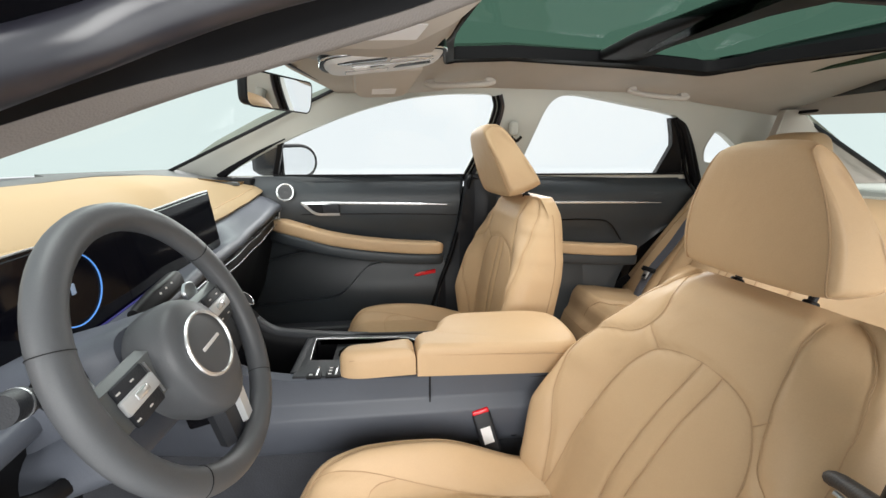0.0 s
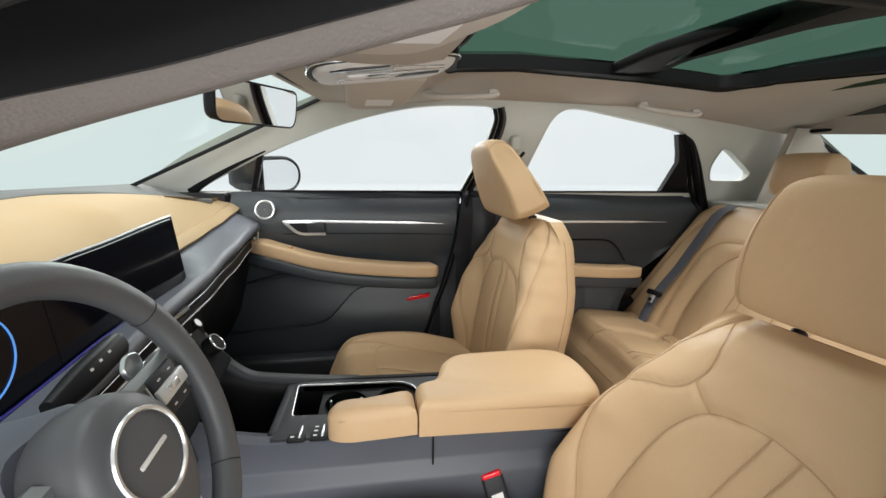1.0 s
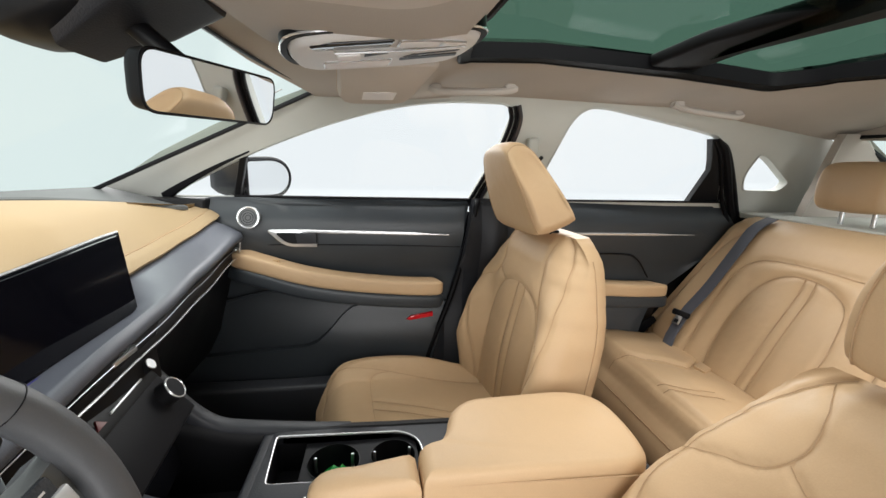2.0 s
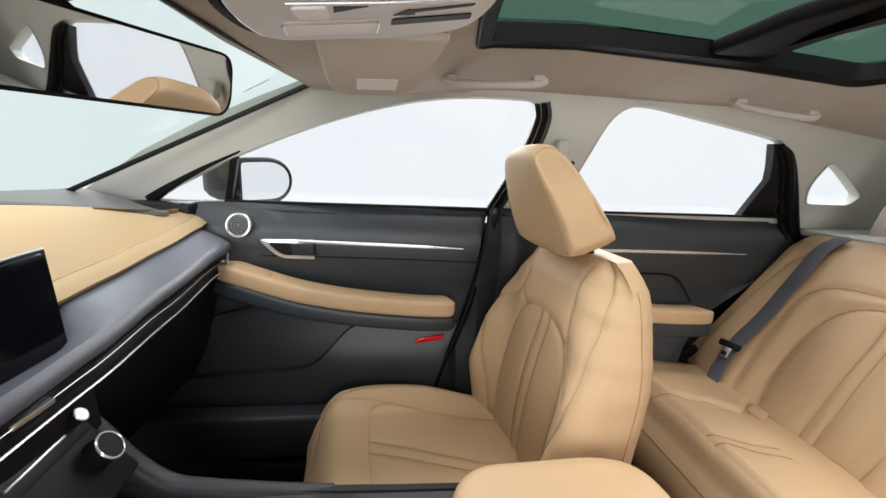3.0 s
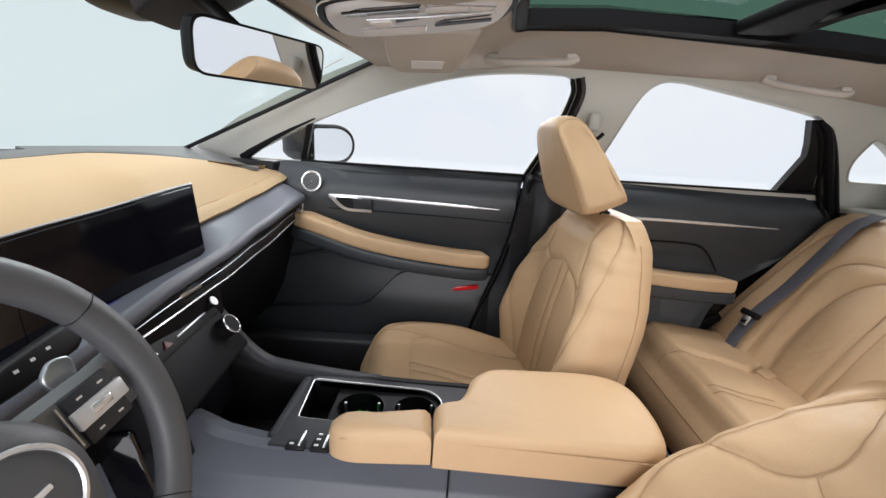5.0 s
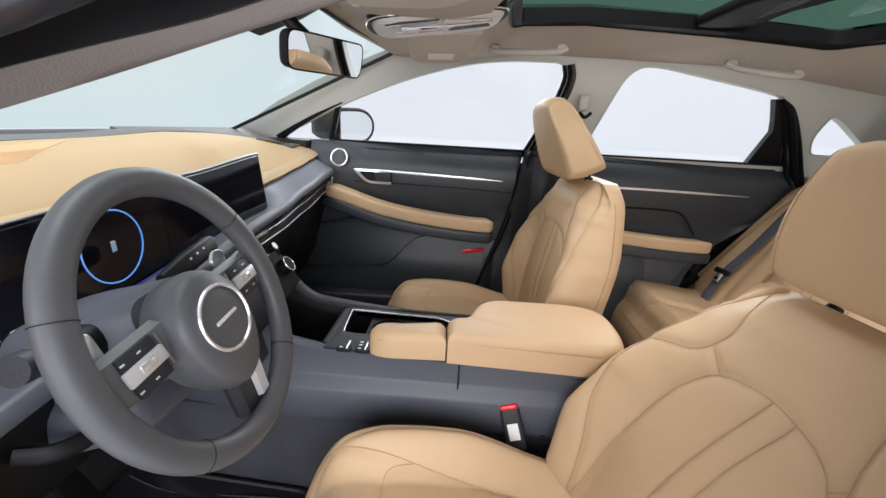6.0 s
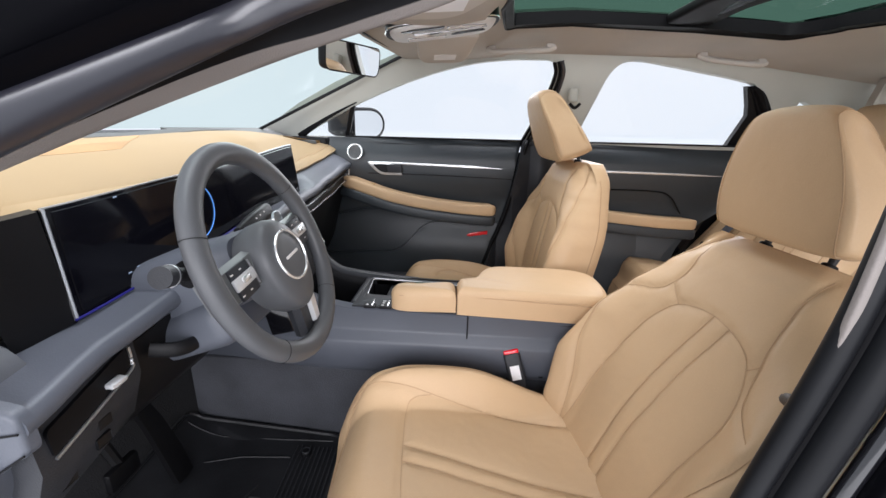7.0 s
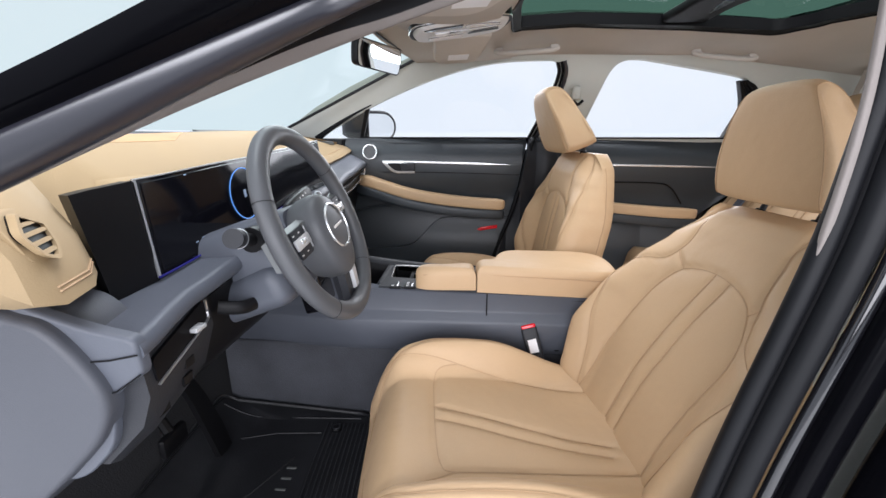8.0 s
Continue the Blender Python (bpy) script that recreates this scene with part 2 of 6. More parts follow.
MIRROR = mat("mirror_silver", (0.86, 0.87, 0.88), 0.01, metal=1, spot=0.0)
BLUE = glow("blue_display_light", (0.12, 0.35, 0.9), 0.9)
ICON = glow("white_display_light", (0.5, 0.65, 0.9), 0.25)
AMBIENT = glow("blue_ambient_strip", (0.03, 0.025, 0.5), 0.10)

# ================= the shell of the car =================
BELT = 0.95


def side_y(x, z):
    """Inner face of the passenger-side upper body, leaning in above the belt line."""
    return 1.708 - 0.5 * (z - BELT) + 0.02 * sstep(0.3, 1.1, x)


def side_fn(lift, thick):
    return lambda u, v, s: (u, side_y(u, v) + lift + thick * s, v)


WIN_FRONT = round_poly([(-0.70, 0.948), (-0.645, 0.985), (-0.43, 1.092), (-0.19, 1.183), (0.0, 1.235), (0.16, 1.257), (0.345, 1.258), (0.372, 1.235), (0.335, 1.10), (0.268, 0.950)],
                       [0, 0.02, 0.15, 0.1, 0.1, 0.1, 0.02, 0.02, 0.1, 0.0])
WIN_REAR = round_poly([(0.485, 0.945), (0.52, 1.07), (0.567, 1.228), (0.62, 1.260), (0.69, 1.259), (1.03, 1.210), (1.135, 1.190), (1.185, 1.12), (1.26, 0.95)],
                      [0, 0.1, 0.05, 0.03, 0.03, 0.1, 0.03, 0.05, 0])
WIN_QUARTER = round_poly([(1.340, 0.998), (1.305, 1.06), (1.322, 1.140), (1.37, 1.125), (1.525, 1.035), (1.50, 0.998)], [0.02, 0.04, 0.02, 0.05, 0.02, 0.02])

wall_side = part("wall_right", sheet(
    [(-0.93, 0.94), (-0.68, 1.085), (-0.51, 1.165), (-0.34, 1.233), (-0.215, 1.279), (0.0, 1.292), (0.4, 1.300), (1.0, 1.268), (1.56, 1.20), (2.0, 1.02), (2.0, 0.88), (1.3, 0.88), (1.26, 0.935), (0.46, 0.935), (0.46, 0.88), (0.31, 0.88), (0.31, 0.935)],
    [WIN_FRONT, WIN_REAR, WIN_QUARTER], side_fn(0, 0.035), 0.07), TRIM)
tagged(wall_side, "pale grey moulded pillar and window-frame trim", "wall", kind="structure")


def outline_band(loop, grow, fn, d0, d1):
    """A flat ring between an outline and the same outline drawn in by grow."""
    c = Vector((sum(p[0] for p in loop) / len(loop), sum(p[1] for p in loop) / len(loop)))
    inner = []
    for i, p in enumerate(loop):
        t = Vector(loop[(i + 1) % len(loop)]) - Vector(loop[i - 1])
        nrm = Vector((t.y, -t.x)).normalized() if t.length > 0 else Vector((0, 0))
        if nrm.dot(c - Vector(p)) < 0:
            nrm = -nrm
        inner.append(tuple(Vector(p) + nrm * grow))
    loops = [[fn(*p, d) for p in q] for q, d in ((loop, d0), (loop, d1), (inner, d1), (inner, d0))]
    loops.append(loops[0])
    return rings(loops, (False, False))


def side_window(name, loop, label, seal):
    w = thing(name, (sum(p[0] for p in loop) / len(loop), 1.68, BELT), label, "window", kind="structure")
    pane = part("pane", prism(loop, lambda u, v, d: (u, side_y(u, v) + d, v), 0.026, 0.030), GLS_SIDE, w)
    pane.visible_shadow = False
    part("window_lining", outline_band(loop, seal, lambda u, v, d: (u, side_y(u, v) + d, v), -0.004, 0.028), TRIM, w)
    return w


side_window("window_1", WIN_FRONT, "clear front passenger door window in pale trim", 0.003)
side_window("window_2", WIN_REAR, "clear rear door window in pale trim", 0.003)
side_window("window_3", WIN_QUARTER, "small pointed quarter window behind the rear door", 0.004)

# black corner panel behind the rear door glass, and the black channels behind the front glass
part("door_corner_panel", prism([(1.135, 0.948), (1.156, 1.075), (1.138, 1.114), (1.098, 1.181), (1.127, 1.181), (1.19, 1.12), (1.27, 0.948)], lambda u, v, d: (u, side_y(u, v) + d, v), 0.022, -0.004, 0.002), BLACK, wall_side)
for k, (off, wdt) in enumerate(((0.0, 0.012), (0.018, 0.010), (0.034, 0.012))):
    path = [(0.262 + off, side_y(0.27, 0.93) - 0.004, 0.93), (0.335 + off, side_y(0.3, 1.10) - 0.004, 1.10), (0.362 + off * 0.9, side_y(0.3, 1.20) - 0.004, 1.20), (0.352 + off * 0.8, side_y(0.3, 1.245) - 0.004, 1.245 + off * 0.2)]
    part("window_channel", sweep(spline(path, 6), circle(wdt * 0.62, 8, 0.008), (0, 1, 0)), SEAL if k == 2 else RUBBER, wall_side)
CH_IN = [(1.342, 0.828), (1.27, 0.966), (1.172, 1.115), (1.106, 1.178)]
CH_OUT = [(1.388, 0.80), (1.345, 0.92), (1.262, 1.05), (1.182, 1.14), (1.125, 1.180)]


def chan_y(x, z):
    return min(side_y(x, z), 1.722) - 0.006


for path, r in ((CH_IN, 0.008), ([(0.5 * (p[0] + q[0]) + 0.006, 0.5 * (p[1] + q[1])) for p, q in zip(CH_IN, [CH_OUT[0], CH_OUT[1], CH_OUT[3], CH_OUT[4]])], 0.015), (CH_OUT, 0.010)):
    pts = spline([(x, chan_y(x, z), z) for x, z in path], 6)
    part("window_channel", sweep(pts, circle(r, 8), (0, 1, 0), [min(1.0, 0.35 + 0.16 * (len(pts) - 1 - i)) for i in range(len(pts))]), RUBBER, wall_side)
for x0, x1 in ((-0.50, 0.268), (0.485, 1.26)):
    part("belt_moulding", sweep([(x0 + (x1 - x0) * i / 12, side_y(x0 + (x1 - x0) * i / 12, 0.953) - 0.014, 0.9535) for i in range(13)], rrect(0.014, 0.008, 0.003)), RUBBER, wall_side)
# headliner
SUN = round_poly([(0.135, 0.66), (0.105, 1.0), (0.145, 1.315), (0.55, 1.352), (1.05, 1.385), (1.13, 1.31), (1.30, 0.66)], [0.05, 0.2, 0.03, 0.2, 0.04, 0.04, 0.05])


CROWN = [(0.16, 1.135), (0.24, 1.165), (0.36, 1.215), (0.50, 1.262), (0.66, 1.310), (0.80, 1.340), (0.95, 1.350), (1.20, 1.345), (1.32, 1.330), (1.42, 1.306), (1.50, 1.286), (1.56, 1.270), (1.62, 1.255)]


def roof_z(x, y):
    c = interp(y, CROWN)
    k = min(1, max(0, (c - 1.24) / 0.10))
    pod = 0.066 * sstep(-0.28, -0.14, x) * (1 - sstep(0.07, 0.16, x)) * sstep(0.40, 0.66, y) * (1 - sstep(0.90, 1.12, y))
    return c - 0.072 * k * (1 - sstep(-0.02, 0.26, x)) - 0.068 * sstep(0.85, 1.6, x) - pod


ceiling = part("ceiling", sheet([(-0.20, 0.20), (-0.27, 0.40), (-0.31, 0.60), (-0.325, 0.90), (-0.30, 1.25), (-0.215, 1.555), (0.3, 1.556), (0.9, 1.562), (1.56, 1.60), (1.58, 0.25), (0.4, 0.20), (0.0, 0.22)],
                                [SUN], lambda u, v, s: (u, v, roof_z(u, v) + 0.03 * s), 0.06), LINER)
tagged(ceiling, "beige fabric headliner with a large sunroof opening", "ceiling", kind="structure")

sunroof = thing("sunroof", (0.6, 1.0, 1.36), "dark green tinted two-panel panoramic sunroof", "sunroof", kind="structure")
part("sunroof_frame", outline_band(SUN, 0.026, lambda u, v, d: (u, v, roof_z(u, v) - 0.006 + d), 0.0, 0.035), RUBBER, sunroof)
part("sunroof_frame_lip", sweep([(u, v, roof_z(u, v) - 0.004) for u, v in SUN], circle(0.005, 6), closed=True), RUBBER, sunroof)
for x0, x1 in ((0.085, 0.76), (0.762, 1.32)):
    pane = part("pane", sheet([(x0, 0.61), (x1, 0.61), (x1, 1.40), (x0, 1.40)], [], lambda u, v, s: (u, v, roof_z(max(u, 0.17), v) + 0.030 + 0.004 * s), 0.08), GLS_ROOF, sunroof)
    pane.visible_shadow = False
part("crossbar", sweep([(0.70 - 0.26 * (v - 1.38), v, roof_z(0.70, v) + 0.016) for v in [0.64 + 0.035 * i for i in range(21)]], rrect(0.15, 0.03, 0.012), (0, 0, 1)), RUBBER, sunroof, "matt black beam between the glass panels")

# windscreen, rear window, parcel shelf
WS = lambda u, v: Vector((-0.325 + 0.11 * (2 * u - 1) ** 2 * (1 - v) - (0.66 + 0.02 * u) * v + (0.16 * (2 * u - 1) ** 2) * v, 0.26 + 1.295 * u + (0.05 * (2 * u - 1)) * v, 1.268 - 0.29 * v + 0.012 * (1 - (2 * u - 1) ** 2) * (1 - v) - 0.03 * math.sin(math.pi * v) * (1 - (2 * u - 1) ** 2)))
windscreen = thing("windscreen", (-0.7, 0.9, 1.0), "sloping pale green tinted windscreen", "window", kind="structure")
pane = part("pane", grid(WS, 24, 12), GLS_WIND, windscreen)
pane.visible_shadow = False
part("black_border", sweep([WS(u, 0.0) + Vector((0.012, 0, -0.008)) for u in [i / 24 for i in range(25)]], rrect(0.016, 0.006, 0.002), (0.4, 0, 1)), BLACK, windscreen)
part("black_border", sweep([WS(1.0, v) + Vector((0.0, -0.012, -0.006)) for v in [i / 12 for i in range(13)]], rrect(0.014, 0.010, 0.003), (0.4, 0, 1)), BLACK, windscreen)
part("wiper_cowl", sweep([WS(u, 1.0) + Vector((-0.01, 0, -0.02)) for u in [i / 24 for i in range(25)]], rrect(0.09, 0.03, 0.01), (0, 0, 1)), CHAR, windscreen, "dark cowl at the foot of the windscreen")

rear_window = thing("rear_window", (1.8, 1.0, 1.1), "pale green rear window above the parcel shelf", "window", kind="structure")
RWG = lambda u, v: (1.56 + 0.50 * v + 0.05 * math.sin(math.pi * u), 0.40 + 1.12 * u, 1.196 - 0.26 * v)
pane = part("pane", grid(RWG, 12, 6), GLS_WIND, rear_window)
pane.visible_shadow = False
part("black_border", sweep([RWG(1.0, i / 6) for i in range(7)], rrect(0.02, 0.012, 0.004)), BLACK, rear_window)
part("black_border", sweep([RWG(i / 12, 0.0) for i in range(13)], rrect(0.02, 0.012, 0.004)), BLACK, rear_window)
part("parcel_shelf", box(1.36, 2.15, 0.15, 1.78, 0.895, 0.915, 0.004), TRIM)["kind"] = "structure"
tagged(bpy.data.objects["parcel_shelf"], "pale grey parcel shelf behind the rear seat", "shelf")
# rear pillar panel between the quarter window and the rear glass
# Darker headliner colour instead of trim, to hold down lamplight on the panel.
part("pillar_rear", sheet([(1.50, 1.205), (1.57, 1.205), (2.1, 0.93), (2.1, 0.88), (1.5, 0.88)], [], lambda u, v, s: (u, 1.60 - 0.10 * sstep(1.0, 1.2, v) - 0.06 * (u - 1.5) + 0.03 * s, v), 0.08), LINER, wall_side)

# floor, firewall, tunnel and closing panels
floor = part("floor", sheet([(-1.05, 0.16), (-1.05, 1.72), (1.1, 1.76), (1.1, 0.16)], [], lambda u, v, s: (u, v, 0.10 - 0.02 * s + 0.20 * sstep(-0.62, -1.0, u)), 0.1), CARPET)
tagged(floor, "black carpeted car floor", "floor", kind="structure")
part("firewall", box(-1.08, -1.03, 0.1, 1.75, 0.05, 0.96, 0.004), BLACK)
tagged(bpy.data.objects["firewall"], "black bulkhead ahead of the footwells", "wall", kind="structure")
part("rear_bulkhead", box(2.1, 2.14, 0.1, 1.8, 0.05, 0.95, 0.004), CARPET)
tagged(bpy.data.objects["rear_bulkhead"], "black panel behind the rear seat", "wall", kind="structure")
# The large opening is added to let light onto the rear bench.
part("wall_left", sheet([(0.42, 0.05), (2.1, 0.05), (2.1, 1.0), (1.6, 1.20), (0.44, 1.22)], [round_poly([(0.60, 0.16), (0.60, 1.05), (0.66, 1.15), (1.05, 1.16), (1.25, 1.10), (1.36, 0.85), (1.20, 0.55), (0.98, 0.16)], 0.06)], lambda u, v, s: (u, 0.20 + 0.30 * max(0, v - 0.95) - 0.03 * s, v), 0.15), TRIM)
tagged(bpy.data.objects["wall_left"], "pale inner side of the car with an opening added for light", "wall", kind="structure")
part("body_shell", sheet([(-1.1, 0.0), (2.15, 0.0), (2.15, 0.90), (-1.1, 0.90)], [], lambda u, v, s: (u, 1.775 + 0.02 * s, v), 0.3), PAINT)
tagged(bpy.data.objects["body_shell"], "black painted outer side of the car body", "car body", kind="structure")
part("roof_skin", sheet([(-0.20, 0.22), (-0.30, 0.60), (-0.315, 0.90), (-0.29, 1.25), (-0.205, 1.555), (0.9, 1.575), (1.56, 1.60), (1.58, 0.27), (0.4, 0.22)], [SUN], lambda u, v, s: (u, v, roof_z(u, v) + 0.036 + 0.010 * s), 0.08), PAINT)
tagged(bpy.data.objects["roof_skin"], "gloss black outer roof of the car", "roof", kind="structure")
# Disc sized so that its edge stays out of the camera's view through the windows.
part("studio_floor", sheet([(0.3 + 4.0 * math.cos(a), 0.9 + 4.0 * math.sin(a)) for a in [2 * math.pi * i / 64 for i in range(64)]], [], lambda u, v, s: (u, v, -0.22 - 0.02 * s), 1), FLOORW)
tagged(bpy.data.objects["studio_floor"], "round white studio floor, sized to stay out of window view", "floor", kind="structure")


# Unseen dark wall, added to block the white world on the driver's side.
part("shade_wall", sheet([(-9.0, -0.24), (9.0, -0.24), (9.0, 5.5), (-9.0, 5.5)], [], lambda u, v, s: (u, -6.0 - 0.1 * s, v), 3), SHADE_WALL)
tagged(bpy.data.objects["shade_wall"], "dark wall out of view, added to dim reflections and side light", "wall", kind="structure")


# ================= passenger-side doors =================
def door_y(z, bulge=1.0):
    return interp(z, [(0.10, 1.70), (0.30, 1.668), (0.45, 1.672), (0.60, 1.700), (0.68, 1.700), (0.76, 1.672), (0.80, 1.664), (0.86, 1.662), (0.90, 1.672), (0.935, 1.695), (0.952, 1.712)])


def door_panel(outline, fn, step=0.03):
    return sheet(outline, [], fn, step)


fdoor = thing("front_door", (-0.1, 1.70, 0.1), "dark grey passenger door panel with tan armrest and chrome strip", "car door")
FD = round_poly([(-1.0, 0.10), (-1.0, 0.76), (-0.66, 0.90), (-0.62, 0.945), (-0.56, 0.951), (0.27, 0.951), (0.215, 0.64), (0.12, 0.36), (0.10, 0.10)], [0, 0, 0, 0.0, 0, 0, 0.1, 0.1, 0])
body = part("door_panel", door_panel(FD, lambda u, v, s: (u, door_y(v) + 0.03 * s - 0.035 * sstep(-0.35, -0.62, u) * sstep(0.5, 0.8, v), v)), DOORP, fdoor)
# tan armrest pad along the door with its dark shelf below
ARM = spline([(-0.535, 1.632, 0.772), (-0.47, 1.622, 0.768), (-0.40, 1.618, 0.748), (-0.28, 1.620, 0.712), (-0.14, 1.626, 0.686), (0.02, 1.634, 0.668), (0.12, 1.642, 0.661), (0.168, 1.652, 0.660)], 6)
nA = len(ARM)
asc = [0.55 + 0.45 * sstep(0, 8, i) for i in range(nA - 5)] + [1.0, 0.96, 0.86, 0.68, 0.35]
ARMP = round_poly([(-0.055, -0.022), (0.042, -0.026), (0.052, 0.0), (0.040, 0.020), (-0.055, 0.026)], 0.012, 3)
pad = part("armrest_pad", sweep(ARM, [(-a, b) for a, b in ARMP], (0, 0, 1), asc), TAN, fdoor, "tan leather armrest pad")
part("stitching", tube([Vector(p) + Vector((0, -0.034, 0.020)) for p in ARM[4:-5]], 0.0013, 5), SEAM, pad)
part("armrest_shelf", sweep([Vector(p) + Vector((0, 0.004, -0.040)) for p in ARM], [(-a, b) for a, b in round_poly([(-0.06, -0.026), (0.022, -0.022), (0.046, 0.014), (-0.06, 0.02)], 0.012, 3)], (0, 0, 1), asc), DOORP, fdoor)
sw = part("window_switch", box(-0.415, -0.335, 1.585, 1.612, 0.757, 0.764, 0.003, 2, Matrix.Translation((-0.375, 1.6, 0.76)) @ pose(0, 0, 0, 0, 15, 3) @ Matrix.Translation((0.375, -1.6, -0.76))), TAN, fdoor)
part("switch_key", box(-0.378, -0.352, 1.590, 1.604, 0.755, 0.7645, 0.002, 2), PIPE, sw)
part("sill_cover", sweep([(x, 1.565 + 0.01 * math.sin(4 * x), 0.352 + 0.01 * x) for x in [-0.95 + 0.1 * i for i in range(12)]], round_poly([(-0.045, -0.10), (-0.045, 0.0), (-0.02, 0.026), (0.05, 0.03), (0.05, -0.10)], 0.014, 3), (0, 0, 1)), CHAR, wall_side, "dark plastic sill cover")
# lower pocket panel
POCKET = round_poly([(0.20, 0.590), (-0.10, 0.588), (-0.155, 0.570), (-0.235, 0.475), (-0.285, 0.448), (-0.96, 0.40), (-0.96, 0.18), (0.10, 0.18), (0.13, 0.38)], [0.02, 0.05, 0.05, 0.06, 0.05, 0, 0, 0.03, 0.1])
part("pocket_panel", sheet(POCKET, [], lambda u, v, s: (u, door_y(v) - 0.022 + 0.03 * s - 0.012 * sstep(0.58, 0.50, v), v), 0.03), DOORP, fdoor)
part("pocket_rib", sweep(spline([(-0.56, 1.655, 0.605), (-0.42, 1.652, 0.640), (-0.33, 1.655, 0.650)], 8), circle(0.006, 6)), DOORP, fdoor)
# speaker
SPKG = mat("speaker_mesh_grey", (0.22, 0.225, 0.23), 0.5, metal=0.5, bump=0.8, scale=900, spot=0.3)
spk = part("speaker", prism(circle(0.031, 32), lambda u, v, d: (-0.447 + u, door_y(0.892) - 0.03 + d + 0.25 * v, 0.892 + v), 0.02, -0.002, 0.003), SPKG, fdoor)
part("speaker_ring", sweep([(-0.447 + u, door_y(0.892) - 0.034 + 0.25 * v, 0.892 + v) for u, v in circle(0.031, 36)], circle(0.0036, 6), (0, 1, 0), closed=True), CHROME, spk, "bright metal ring")
for r in (0.008, 0.015, 0.022):
    part("speaker_grille", sweep([(-0.447 + u, door_y(0.892) - 0.036 + 0.25 * v, 0.892 + v) for u, v in circle(r, 24)], circle(0.0011, 5), (0, 1, 0), closed=True), CHAR, spk)
# chrome strip and pull handle
STRIP = [(-0.385, 1.655, 0.846), (-0.25, 1.653, 0.846), (0.0, 1.645, 0.842), (0.19, 1.645, 0.836)]
strip = part("chrome_strip", sweep(spline(STRIP, 8), rrect(0.008, 0.011, 0.003), (0, 0, 1), [1.0] * 20 + [0.8, 0.6, 0.5, 0.4, 0.3]), CHROME, fdoor)
hand = part("door_handle", prism(round_poly([(-0.405, 0.852), (-0.245, 0.852), (-0.245, 0.795), (-0.345, 0.795)], [0.02, 0.0, 0, 0.03]), lambda u, v, d: (u, 1.656 + d, v), 0.01, -0.006, 0.003), CHROME, fdoor, "chrome pull handle with dark recess")
part("handle_recess", prism(round_poly([(-0.376, 0.842), (-0.243, 0.842), (-0.243, 0.806), (-0.336, 0.806)], [0.015, 0.0, 0, 0.02]), lambda u, v, d: (u, 1.656 + d, v), 0.0, -0.0075), BLACK, hand)
part("handle_lever", prism(round_poly([(-0.312, 0.841), (-0.247, 0.841), (-0.247, 0.807), (-0.306, 0.807)], 0.004), lambda u, v, d: (u, 1.652 + d, v), 0.0, -0.006, 0.002), CHAR, hand)
part("door_seam", sweep([(-0.56, 1.662, 0.80), (-0.24, 1.664, 0.80), (0.0, 1.664, 0.797), (0.235, 1.668, 0.79)], circle(0.0018, 5)), BLACK, fdoor)
part("reflector", prism([(0.048, 0.533), (0.066, 0.545), (0.142, 0.556), (0.142, 0.542), (0.062, 0.529)], lambda u, v, d: (u, 1.662 + d, v), 0.012, -0.007, 0.001), RED, fdoor, "red reflector on the door edge")

rdoor = thing("rear_door", (0.85, 1.72, 0.1), "dark grey rear door panel with tan armrest and chrome strip", "car door")
RD = round_poly([(0.44, 0.10), (0.44, 0.951), (1.30, 0.951), (1.36, 0.90), (1.33, 0.80), (1.08, 0.585), (0.985, 0.47), (0.95, 0.10)], [0, 0, 0, 0.03, 0.05, 0.05, 0.1, 0])
part("door_panel", door_panel(RD, lambda u, v, s: (u, door_y(v) + 0.03 * s + 0.045 * sstep(0.5, 1.2, u), v)), DOORP, rdoor)
part("chrome_strip", sweep(spline([(0.46, 1.656, 0.838), (0.80, 1.676, 0.834), (1.165, 1.70, 0.826)], 8), rrect(0.008, 0.010, 0.003), (0, 0, 1), [1.0] * 13 + [0.8, 0.6, 0.4, 0.3]), CHROME, rdoor)
ARM2 = spline([(0.42, 1.62, 0.685), (0.6, 1.645, 0.655), (0.85, 1.668, 0.630), (0.99, 1.685, 0.621), (1.045, 1.70, 0.618)], 6)
n2 = len(ARM2)
part("armrest_pad", sweep(ARM2, [(-a, b) for a, b in ARMP], (0, 0, 1), [1.0] * (n2 - 6) + [1.0, 0.97, 0.91, 0.80, 0.62, 0.3]), TAN, rdoor, "tan leather armrest pad")
part("armrest_shelf", sweep([Vector(p) + Vector((0.0, 0.004, -0.038)) for p in ARM2], [(-a, b) for a, b in round_poly([(-0.06, -0.026), (0.022, -0.022), (0.046, 0.014), (-0.06, 0.02)], 0.012, 3)], (0, 0, 1), [1.0] * (n2 - 5) + [1.0, 0.95, 0.85, 0.68, 0.35]), DOORP, rdoor)
part("door_handle", prism(round_poly([(0.47, 0.826), (0.57, 0.826), (0.57, 0.785), (0.49, 0.785)], 0.008), lambda u, v, d: (u, 1.665 + d, v), 0.01, -0.004, 0.002), CHAR, rdoor)
part("pocket_panel", sheet(round_poly([(0.50, 0.52), (0.80, 0.56), (1.02, 0.56), (0.94, 0.46), (0.92, 0.2), (0.5, 0.2)], [0.05, 0.05, 0.02, 0.03, 0, 0]), [], lambda u, v, s: (u, door_y(v) + 0.02 + 0.02 * s, v), 0.05), DOORP, rdoor)
part("door_recess", sweep(spline([(0.60, 1.672, 0.76), (0.85, 1.694, 0.755), (0.93, 1.698, 0.735), (0.99, 1.70, 0.66)], 8), circle(0.004, 6)), BLACK, rdoor)
